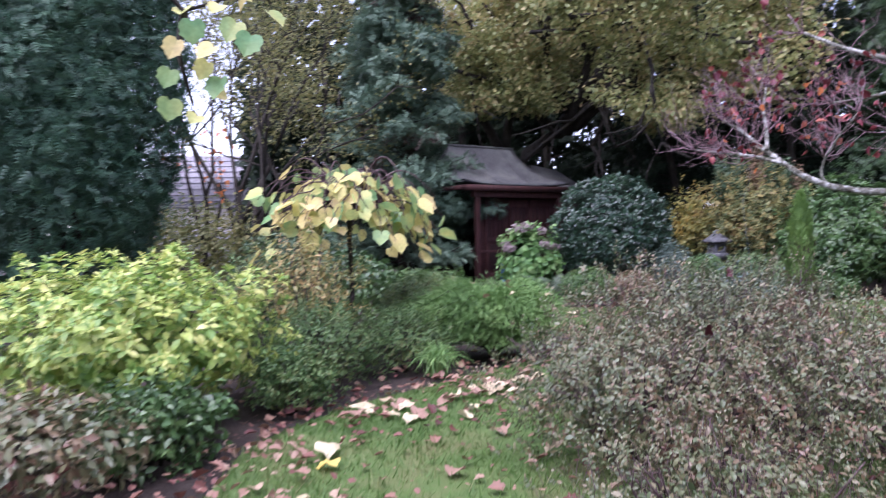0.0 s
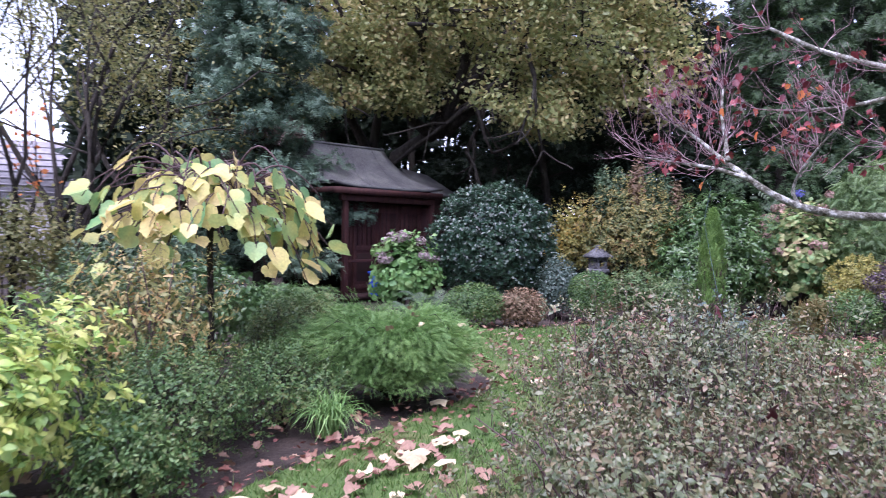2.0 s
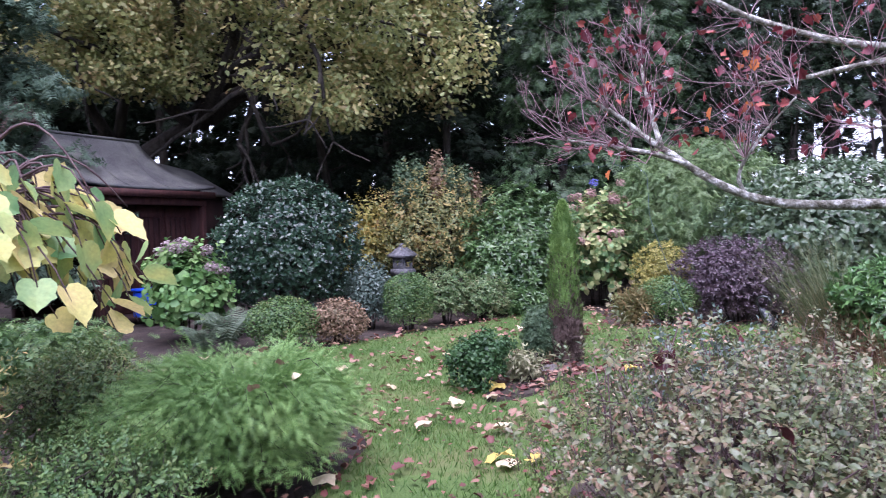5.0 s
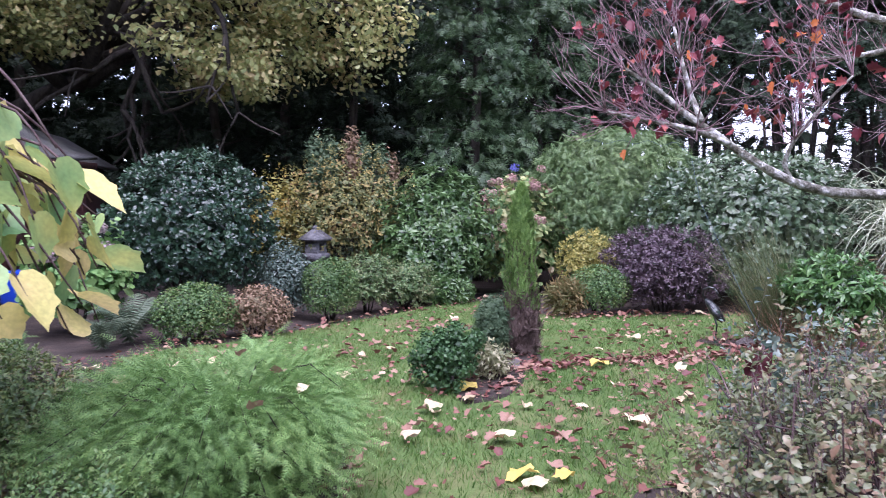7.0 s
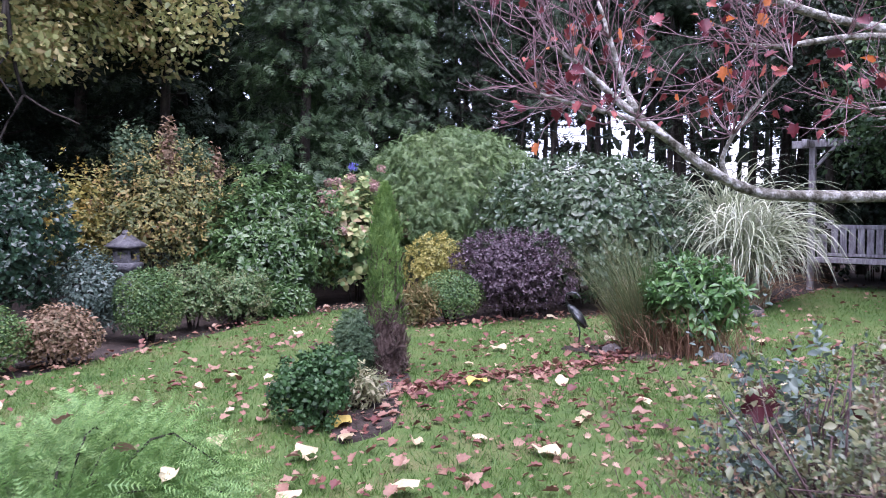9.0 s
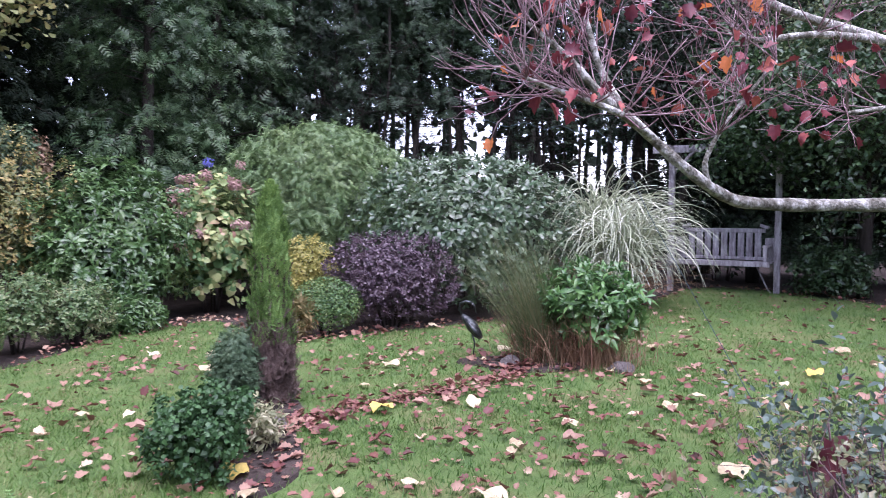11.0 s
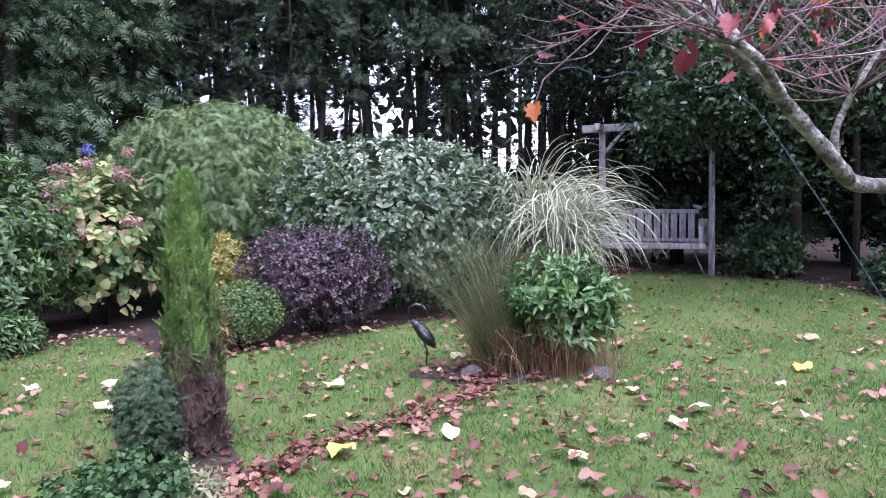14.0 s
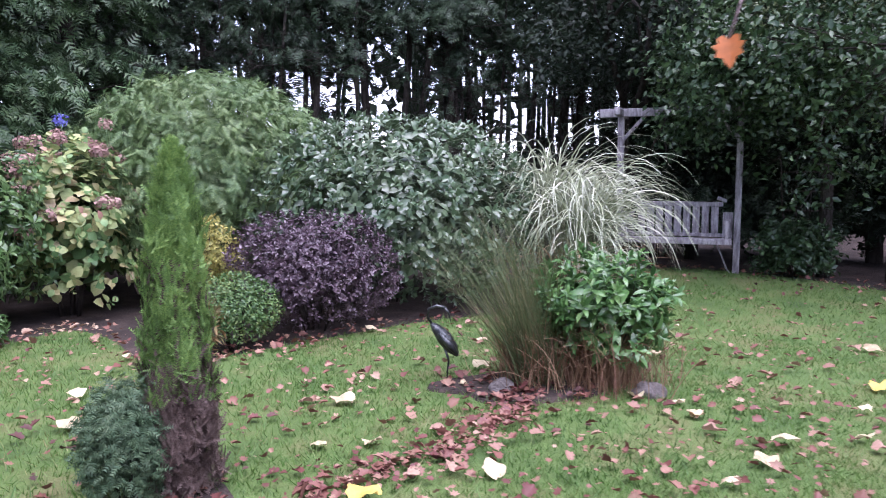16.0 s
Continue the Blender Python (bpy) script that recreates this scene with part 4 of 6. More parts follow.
def crate():
    top = thing("storage_crate", "bright blue plastic storage crate beside the summerhouse post", "crate", (0.15, 11.55, 0.12), 40)
    part("tub", Build().box(-0.3, -0.2, 0, 0.3, 0.2, 0.42, bevel=0.03), "blue_plastic", top)
    part("lid", Build().box(-0.32, -0.22, 0.425, 0.32, 0.22, 0.47, bevel=0.012), "blue_plastic", top)


crate()

# ---- back border ----
shrub("camellia_bush", "large clipped dark glossy camellia bush", "shrub", 2.1, 9.95, (1.1, 1.02), 0.12, 2.22, "leathery", "camellia", 8400, 0.088, 0.05, 4, 3, 0.14, 0.7, 0.3, inner=0.3, shoot=(6, 0.06, (1.3, 0.5)))
shrub("berberis_bush", "tall shrub turning olive, bronze and yellow", "shrub", 4.85, 11.1, (1.2, 1.0), 0.25, 2.5, "leathery", "berberis", 7800, 0.062, 0.13, 4, 4, 0.4, 0.8, 0.4, stem_count=14, shoot=(7, 0.13, (1.3, 0.6)))
for k, (dx, dy, h) in enumerate([(-0.55, 0, 2.62), (-0.25, 0.1, 2.72), (0.1, 0, 2.8), (0.35, 0.05, 2.68), (0.6, -0.05, 2.55), (0.8, 0, 2.4)]):
    shrub("leafy_shoot", "upright grey-green leafy shoot above the shrubs", "shrub", 4.8 + dx, 11.0 + dy, (0.15, 0.15), 1.6, h + 0.08, "oval", "browning" if k % 3 == 2 else "greygreen", 420, 0.07, 0.1, 3, k, 0.7,
          stem_count=1, stem_r=0.008, group="upright shoots")
shrub("golden_shrub", "small shrub with golden orange autumn leaves", "shrub", 3.75, 11.4, (0.5, 0.5), 0.3, 2.1, "leathery", "goldshrub", 1800, 0.075, 0.2, 3, 5, 0.6, shoot=(6, 0.12, (1.3, 0.7)))
shrub("rhododendron", "broad green rhododendron with whorled leaves", "shrub", 6.2, 10.25, (1.15, 0.95), -0.05, 2.12, "blade", "rhodo", 5200, 0.135, 0.16, 4, 6, 0.3, 0.7, 0.55, shoot=(9, 0.05, (1.55, 0.8)))
shrub("rhododendron", "green rhododendron spilling over the bed edge", "shrub", 5.75, 9.8, (0.85, 0.6), -0.05, 1.35, "blade", "rhodo", 2600, 0.13, 0.14, 4, 16, 0.3, 0.7, 0.5, shoot=(9, 0.05, (1.55, 0.8)))


def hydrangea(label, x, y, rad, z1, leafmat, flowermat, heads, seed, n, blue=None):
    top = shrub("hydrangea", label, "shrub", x, y, rad, 0.05, z1, "heart", leafmat, n, 0.125, 0.16, 4, seed, 0.35, 0.6, 0.5, hang=0.3, shoot=(6, 0.13, (1.65, 0.9)))
    r = np.random.default_rng(seed)
    for k in range(heads):
        a, e = r.uniform(0, 6.28), r.uniform(-0.1, 1.3)
        c = np.array([rad[0] * math.cos(a) * math.cos(e), rad[1] * math.sin(a) * math.cos(e), z1 / 2 + (z1 / 2) * math.sin(e)]) * 1.04
        b = Build()
        P, N = dome(70, (0.095, 0.095, 0.07), 0.08, 3, k, 0.25, -0.7, rng=r)
        leaves(b, P + c, N, 0.038, "round", 0.9, 0.4, 0.1, rng=r)
        part("flower_head", b, flowermat, top, "fading dusky mophead flower")
    return top


hr = hydrangea("hydrangea with yellowing leaves and dusky pink flower heads", 7.55, 10.0, (0.85, 0.7), 1.95, "hydleaf", "hydflower", 34, 7, 1500)
for c, mat, lab in (((-0.1, -0.1, 2.16), "blueflower", "single blue flower head"), ((0.32, -0.3, 2.14), "hydflower", "pink flower head on a tall stem")):
    b = Build()
    P, N = dome(70, (0.085, 0.085, 0.07), 0.08, 3, 5, 0.25, -0.8)
    leaves(b, P + c, N, 0.035, "round", 0.9, 0.4, 0.1)
    part("flower_head", b, mat, hr, lab)
    part("flower_stalk", Build().tube([(c[0], c[1], 1.6), (c[0] + 0.01, c[1], 1.9), c], [0.008, 0.007, 0.006], 5), "rhodo", hr)
hydrangea("green-leaved hydrangea with faded mauve flower heads", 0.6, 9.3, (0.52, 0.5), 1.3, "hydgreen", "mauveflower", 20, 8, 900)

shrub("weeping_shrub", "large domed shrub with feathery drooping leaves", "shrub", 9.6, 9.7, (1.8, 1.78), 0.0, 2.92, "pinnate", "acacia", 15000, 0.14, 0.04, 4, 9, 0.1, 0.55, 0.15, hang=0.9, out=1.0, clump=1500, clump_r=0.09)
shrub("elaeagnus", "wide rounded evergreen with silvery green leathery leaves", "shrub", 9.95, 7.15, (1.68, 1.8), -0.1, 2.3, "leathery", "elaeagnus", 9400, 0.115, 0.04, 3.5, 10, 0.1, 0.7, 0.35, inner=0.35, shoot=(7, 0.1, (1.35, 0.5)))
shrub("purple_bush", "rounded bush of dark purple leaves", "shrub", 7.95, 7.0, (0.86, 0.8), 0.04, 1.17, "leathery", "purple", 8200, 0.05, 0.05, 4, 11, 0.2, 0.8, 0.3, square=0.86, shoot=(7, 0.07, (1.3, 0.55)))
shrub("gold_bush", "small clipped golden yellow bush", "shrub", 7.45, 8.05, (0.44, 0.42), 0.25, 1.12, "leathery", "goldball", 2800, 0.045, 0.08, 4, 12, 0.2, shoot=(7, 0.05, (1.3, 0.5)))
shrub("box_ball", "clipped round green box ball", "shrub", 6.92, 7.2, (0.46, 0.42), 0.02, 0.68, "oval", "boxleaf", 4200, 0.032, 0.05, 4, 13, 0.2)
shrub("heather", "upright orange green heather tuft", "shrub", 6.4, 7.25, (0.27, 0.25), 0.0, 0.5, "lance", "heath", 1100, 0.11, 0.2, 3, 14, 0.8, 0.5, 0.0, out=0.1)
shrub("box_ball", "clipped green box ball at the lawn edge", "shrub", 3.6, 8.75, (0.36, 0.34), 0.0, 0.8, "oval", "boxleaf", 4600, 0.032, 0.05, 4, 15, 0.2, square=0.8)
shrub("low_shrub", "low spreading lime green shrub", "shrub", 4.35, 9.2, (0.42, 0.36), 0.02, 0.8, "leathery", "boxpale", 2400, 0.048, 0.16, 4, 17, 0.25, shoot=(7, 0.06, (1.35, 0.6)))
shrub("low_shrub", "low lime green shrub with pale new growth", "shrub", 4.95, 9.12, (0.44, 0.36), 0.0, 0.68, "leathery", "boxpale", 2400, 0.05, 0.18, 4, 18, 0.25, shoot=(7, 0.06, (1.35, 0.6)))
shrub("low_shrub", "low dark green edging shrub", "shrub", 5.7, 9.15, (0.42, 0.25), -0.02, 0.42, "long", "rhodo", 900, 0.09, 0.14, 4, 19, 0.3)
shrub("blue_shrub", "blue-green shrub with many small leaves", "shrub", 3.15, 9.2, (0.36, 0.34), 0.0, 0.98, "oval", "bluegreen", 2400, 0.045, 0.16, 4, 20, 0.35)
shrub("mound_shrub", "low clipped dark green mound flecked with fallen leaves", "shrub", 1.7, 7.95, (0.47, 0.4), -0.02, 0.62, "oval", "boxleaf", 3600, 0.036, 0.07, 4, 21, 0.2)
shrub("browning_mound", "low mound of browning foliage", "shrub", 2.4, 7.95, (0.38, 0.34), -0.02, 0.56, "oval", "browning", 2400, 0.042, 0.1, 4, 22, 0.3)


def fern(x, y, count, length, seed):
    r = np.random.default_rng(seed)
    top = thing("fern", "grey-green fern with arching fronds", "fern", (x, y, 0))
    for k in range(count):
        a = 6.28 * k / count + r.normal(0, 0.2)
        d = np.array([math.cos(a), math.sin(a), 0])
        t = np.linspace(0, 1, 22)
        reach, h = length * r.uniform(0.6, 0.8), length * r.uniform(0.75, 1.0)
        rib = d * (reach * t)[:, None] + np.stack([0 * t, 0 * t, h * (1.7 * t - 1.1 * t * t)], 1)
        b = Build()
        b.tube(rib, np.linspace(0.006, 0.002, 22), 4)
        side = np.array([-d[1], d[0], 0])
        for s in (-1, 1):
            w = 0.16 * np.sin(np.pi * np.clip(t * 0.9 + 0.12, 0, 1))
            p0, p1 = rib[:-1], rib[1:]
            tip = rib[:-1] + s * side * w[:-1, None] + d * 0.05 + np.array([0, 0, -0.03])
            v = np.stack([p0, p0 + (p1 - p0) * 0.75, tip], 1).reshape(-1, 3)
            b.add(v, np.arange(len(v)).reshape(-1, 3))
        part("frond", b, "fern", top)


fern(1.05, 8.3, 13, 0.75, 51)
fern(0.75, 8.0, 9, 0.5, 52)


def stone_lantern():
    """A small garden lantern: plinth, shaft, firebox with its opening, eaved cap and finial."""
    top = thing("stone_lantern", "small grey stone garden lantern with an eaved cap", "lantern", (4.08, 10.55, 0), 30)

    def ring(b, profile, sides=4):
        b_pts = []
        for r_, z in profile:
            for k in range(sides):
                a = 2 * math.pi * (k + 0.5) / sides
                b_pts.append((r_ * math.cos(a), r_ * math.sin(a), z))
        f = [(i * sides + k, i * sides + (k + 1) % sides, (i + 1) * sides + (k + 1) % sides, (i + 1) * sides + k) for i in range(len(profile) - 1) for k in range(sides)]
        f += [tuple(range(sides))[::-1], tuple((len(profile) - 1) * sides + k for k in range(sides))]
        return b.add(b_pts, f)
    part("plinth", ring(Build(), [(0.2, 0), (0.2, 0.14), (0.15, 0.18)]), "lantern_stone", top)
    part("shaft", ring(Build(), [(0.1, 0.17), (0.085, 0.4), (0.1, 0.62)], 8), "lantern_stone", top)
    part("platform", ring(Build(), [(0.12, 0.6), (0.22, 0.68), (0.22, 0.74), (0.2, 0.76)]), "lantern_stone", top)
    for a, c in (((-0.12, -0.12), (-0.06, 0.12)), ((0.06, -0.12), (0.12, 0.12)), ((-0.06, 0.08), (0.06, 0.12))):
        part("firebox_wall", Build().box(a[0], a[1], 0.755, c[0], c[1], 0.96, bevel=0.006), "lantern_stone", top)
    part("firebox_sill", Build().box(-0.06, -0.12, 0.755, 0.06, -0.08, 0.81, bevel=0.005), "lantern_stone", top)
    part("firebox_lintel", Build().box(-0.06, -0.12, 0.91, 0.06, -0.08, 0.96, bevel=0.005), "lantern_stone", top)
    part("cap", ring(Build(), [(0.27, 0.955), (0.28, 0.99), (0.17, 1.06), (0.06, 1.14)]), "lantern_stone", top)
    part("finial", ring(Build(), [(0.05, 1.13), (0.06, 1.15), (0.045, 1.18), (0.015, 1.2)], 8), "lantern_stone", top)


stone_lantern()

# ---- island bed in the lawn ----


def slim_conifer():
    r = np.random.default_rng(61)
    top = thing("slim_conifer", "slim upright conifer, fresh green above and dead brown at its base", "conifer", (4.24, 5.38, 0))
    part("trunk", Build().tube([(0, 0, -0.05), (0.01, 0, 0.8), (0, 0.01, 1.5)], [0.03, 0.02, 0.006], 6), "bark_dark", top)

    def body(z0, z1, n, mat, name, label, size, grow):
        b = Build()
        z = r.uniform(z0, z1, n)
        a = r.uniform(0, 6.28, n)
        rad = np.interp(z, [0, 0.3, 0.55, 0.8, 1.2, 1.45, 1.58, 1.64], [0.16, 0.19, 0.15, 0.145, 0.13, 0.08, 0.035, 0.0])
        rad = rad * (0.8 + 0.16 * np.sin(a * 5 + z * 9) + 0.12 * np.sin(a * 3 - z * 17) + 0.2 * r.uniform(-1, 1, n))
        P = np.stack([rad * np.cos(a), rad * np.sin(a), z], 1)
        N = np.stack([np.cos(a) * 0.5, np.sin(a) * 0.5, np.full(n, grow)], 1)
        tv, _ = SHAPE["plume"]
        Z = unit(np.stack([np.cos(a), np.sin(a), 0 * a], 1) + r.normal(size=(n, 3)) * 0.4)
        Y = unit(N + r.normal(size=(n, 3)) * 0.25)
        Y = unit(Y - Z * (Y * Z).sum(1)[:, None])
        X = np.cross(Y, Z)
        s = size * r.uniform(0.6, 1.2, n)
        V = P[:, None] + s[:, None, None] * (tv[None, :, 0:1] * X[:, None] + tv[None, :, 1:2] * Y[:, None] + tv[None, :, 2:3] * Z[:, None])
        tf = SHAPE["plume"][1]
        b.add(V.reshape(-1, 3), (tf[None] + (np.arange(n) * len(tv))[:, None, None]).reshape(-1, 3))
        tagged(part(name, b, mat, top, label), kind="stuff")
    body(0.45, 1.63, 8500, "slimgreen", "green_foliage", "fresh green scale foliage", 0.068, 1.3)
    body(0.4, 1.1, 620, "deadbrown", "browned_interior", "browned inner twigs", 0.075, 1.2)
    body(0.02, 0.6, 3800, "deadbrown", "dead_base", "dead brown twigs at the base", 0.075, 0.8)


slim_conifer()
shrub("dwarf_spruce", "small grey-green dwarf spruce", "conifer", 4.02, 5.5, (0.21, 0.2), 0.0, 0.6, "spray", "greygreen", 2600, 0.045, 0.14, 5, 23, 0.35, 0.8)
shrub("dwarf_cypress", "small deep green dwarf cypress with curled fans", "conifer", 2.93, 4.55, (0.26, 0.25), 0.01, 0.48, "round", "deepgreen", 3600, 0.03, 0.34, 5, 25, 0.35, 0.9, clump=60, clump_r=0.075)
shrub("variegated_shrub", "small cream variegated shrub at the island bed", "shrub", 3.4, 4.66, (0.19, 0.17), 0.0, 0.31, "long", "variegated", 650, 0.055, 0.2, 4, 26, 0.5, 0.9)


def rock(name, label, x, y, sx, sy, sz, seed):
    bm = bmesh.new()
    bmesh.ops.create_icosphere(bm, subdivisions=3, radius=1.0)
    r = np.random.default_rng(seed)
    D = np.array([v.co[:] for v in bm.verts])
    k = lumps(D, 0.22, 2.2, seed)
    for v, q in zip(bm.verts, k):
        c = v.co * float(q)
        v.co = Vector((c.x * sx, c.y * sy, max(c.z, -0.5) * sz))
    b = Build().bm(bm)
    return solo(name, b, "stone", label, "rock", smooth=True, m=pose(x, y, 0.02 + ground_z(x, y), 0, 0, r.uniform(0, 360)))


rock("rock", "grey field stone at the tussock's foot", 6.45, 4.5, 0.12, 0.09, 0.08, 1)
rock("rock", "grey field stone at the tussock's foot", 6.75, 3.52, 0.12, 0.1, 0.09, 2)
rock("rock", "flat grey stone in the island bed", 3.75, 4.85, 0.14, 0.09, 0.07, 3)
rock("rock", "pale grey stone in the far bed", 10.0, 4.55, 0.2, 0.15, 0.12, 4)
rock("rock", "pale flat stone in the far bed", 9.6, 4.75, 0.17, 0.12, 0.1, 5)


def heron():
    """A metal garden heron: thin legs, tilted body, curved neck and a bill."""
    top = thing("heron_ornament", "dark metal garden heron on one thin leg", "ornament", (6.56, 4.98, 0.0), 0)
    side = pose(0, 0, 0, 0, 0, -70)

    def at(*p):
        return [tuple(side @ Vector(q)) for q in p]
    part("leg", Build().tube(at((0.02, 0, -0.03), (0.02, 0, 0.08), (0.03, 0, 0.16), (0.0, 0, 0.26)), [0.007, 0.007, 0.009, 0.012], 6), "bronze", top)
    part("body", Build().tube(at((0.09, 0, 0.2), (0.06, 0, 0.25), (0.0, 0, 0.33), (-0.06, 0, 0.40), (-0.1, 0, 0.44)), [0.012, 0.045, 0.058, 0.04, 0.015], 10), "bronze", top, smooth=True)
    for s in (-1, 1):
        part("wing", Build().tube(at((0.1, s * 0.035, 0.21), (0.04, s * 0.05, 0.29), (-0.04, s * 0.045, 0.38)), [0.01, 0.032, 0.012], 8), "bronze", top, smooth=True)
    part("neck", Build().tube(at((-0.09, 0, 0.43), (-0.13, 0, 0.49), (-0.12, 0, 0.55), (-0.06, 0, 0.575), (0.0, 0, 0.56)), [0.014, 0.011, 0.01, 0.011, 0.015], 8), "bronze", top, smooth=True)
    part("bill", Build().tube(at((0.0, 0, 0.56), (0.03, 0, 0.52), (0.045, 0, 0.45)), [0.013, 0.008, 0.002], 6), "bronze", top, smooth=True)


heron()


def blades(b, n, rad, length, h, w, rng, seg=7, lean=(0.3, 1.0), bias=(0, 0), fall=1.0):
    """Arching ribbon leaves from a crown."""
    a = rng.uniform(0, 6.28, n)
    out = rng.uniform(*lean, n)
    d = np.stack([np.cos(a) + bias[0], np.sin(a) + bias[1], 0 * a], 1)
    d /= np.linalg.norm(d, axis=1)[:, None]
    o = np.stack([rng.normal(0, rad, n), rng.normal(0, rad, n), np.zeros(n)], 1)
    t = np.linspace(0, 1, seg)
    L = length * rng.uniform(0.7, 1.1, n)
    H = h * rng.uniform(0.75, 1.15, n)
    x = (L * out)[:, None] * t ** 1.25
    z = H[:, None] * (2.05 * t - (1.05 + fall * out[:, None] * 0.55) * t * t)
    P = o[:, None] + d[:, None] * x[..., None] + np.stack([0 * z, 0 * z, z], -1)
    P += rng.normal(0, 0.012, P.shape) * t[None, :, None]
    s = np.stack([-d[:, 1], d[:, 0], rng.normal(0, 0.5, n)], 1)
    s /= np.linalg.norm(s, axis=1)[:, None]
    W = w * rng.uniform(0.6, 1.2, n)[:, None] * (1 - t ** 2 * 0.92)
    A, B = P - s[:, None] * W[..., None], P + s[:, None] * W[..., None]
    V = np.stack([A, B], 2).reshape(-1, 3)
    i, j = np.meshgrid(np.arange(n), np.arange(seg - 1), indexing="ij")
    k = i * seg * 2 + j * 2
    return b.add(V, np.stack([k, k + 1, k + 3, k + 2], -1).reshape(-1, 4))


def arch(b, n, rad, length, w, bend, rng, lean=(0.05, 0.4), bias=(0, 0), seg=12, power=1.5, hold=0.0):
    """Grass leaves that start near upright and bend over along their length; bend: how far round, in radians, they end."""
    a = rng.uniform(0, 6.28, n)
    d = np.stack([np.cos(a) + bias[0], np.sin(a) + bias[1], 0 * a], 1)
    d /= np.linalg.norm(d, axis=1)[:, None]
    o = np.stack([rng.normal(0, rad, n), rng.normal(0, rad, n), np.zeros(n)], 1)
    t = np.linspace(0, 1, seg)
    L = length * rng.uniform(0.45, 1.12, n)
    t0 = rng.uniform(*lean, n)
    late = np.clip(t[None] - hold * rng.uniform(0.6, 1.15, n)[:, None], 0, 1) / (1 - hold)
    th = t0[:, None] + (rng.uniform(*bend, n) - t0)[:, None] * np.minimum(late, 1) ** power
    step = (L / (seg - 1))[:, None]
    x = np.concatenate([np.zeros((n, 1)), np.cumsum(np.sin(th[:, :-1]) * step, 1)], 1)
    z = np.concatenate([np.zeros((n, 1)), np.cumsum(np.cos(th[:, :-1]) * step, 1)], 1)
    P = o[:, None] + d[:, None] * x[..., None] + np.stack([0 * z, 0 * z, z], -1)
    side = np.stack([-d[:, 1], d[:, 0], 0 * a], 1)
    P += side[:, None] * (rng.normal(0, 0.16, n)[:, None] * L[:, None] * t[None] ** 2)[..., None]
    P[..., 2] = np.maximum(P[..., 2], 0.02)
    s = unit(side + rng.normal(0, 0.4, (n, 3)))
    W = w * rng.uniform(0.6, 1.2, n)[:, None] * (1 - t ** 2 * 0.9)
    V = np.stack([P - s[:, None] * W[..., None], P + s[:, None] * W[..., None]], 2).reshape(-1, 3)
    i, j = np.meshgrid(np.arange(n), np.arange(seg - 1), indexing="ij")
    k = i * seg * 2 + j * 2
    return b.add(V, np.stack([k, k + 1, k + 3, k + 2], -1).reshape(-1, 4))


def pampas():
    r = np.random.default_rng(71)
    top = thing("pampas_grass", "cream-striped pampas grass in an arching fountain", "grass", (10.5, 4.95, ground_z(10.5, 5)))
    for dx, dy, n, length, bend, bias in ((0.35, 0.35, 340, 2.75, (2.3, 3.1), (0.0, -0.25)), (0.05, -0.12, 560, 2.2, (2.4, 3.1), (-0.15, -0.6))):
        tuft = arch(Build(), n, 0.11, length, 0.015, bend, r, (0.0, 0.3), bias, 16, 1.0, 0.44)
        tuft.v = [v + [dx, dy, 0] for v in tuft.v]
        part("blade_crown", tuft, "pampas", top)
    tagged(part("old_leafage", arch(Build(), 300, 0.18, 1.5, 0.008, (1.8, 3.0), r, (0.3, 0.9), (0, 0), 10), "straw", top, "dry straw-coloured old leaves"), kind="stuff")


pampas()


def tussock():
    r = np.random.default_rng(72)
    top = thing("tussock_grass", "tall fine tussock grass leaning over, green tips and tan base", "grass", (6.8, 4.32, 0))
    tagged(part("bladework", arch(Build(), 620, 0.09, 1.4, 0.003, (0.3, 1.25), r, (0.0, 0.75), (-0.45, 1.0), 9), "tussock", top), kind="stuff")
    tagged(part("upright_bladework", arch(Build(), 170, 0.14, 1.2, 0.003, (0.1, 0.9), r, (0.0, 0.4), (-0.1, 0.3), 8), "tussock", top), kind="stuff")
    tagged(part("dry_stemwork", arch(Build(), 520, 0.14, 0.62, 0.0034, (0.4, 2.2), r, (0.0, 0.9), (-0.3, 0.6), 7), "straw", top, "dry tan stems"), kind="stuff")


tussock()


def laurel():
    r = np.random.default_rng(73)
    top = shrub("laurel", "fresh green glossy laurel above a skirt of dry stems", "shrub", 6.95, 3.9, (0.44, 0.48), 0.12, 0.95, "blade", "laurel", 1500, 0.125, 0.1, 3, 27, 0.35, 0.6, 0.8, inner=0.3, shoot=(9, 0.08, (1.5, 0.45)))
    tagged(part("dry_skirt", arch(Build(), 1000, 0.2, 0.6, 0.0038, (0.5, 2.4), r, (0.0, 0.4), (-0.45, 0.1), 8), "straw", top, "dry straw stems round the base"), kind="stuff")


laurel()

# ---- far corner: swing seat, holly, trellis ----


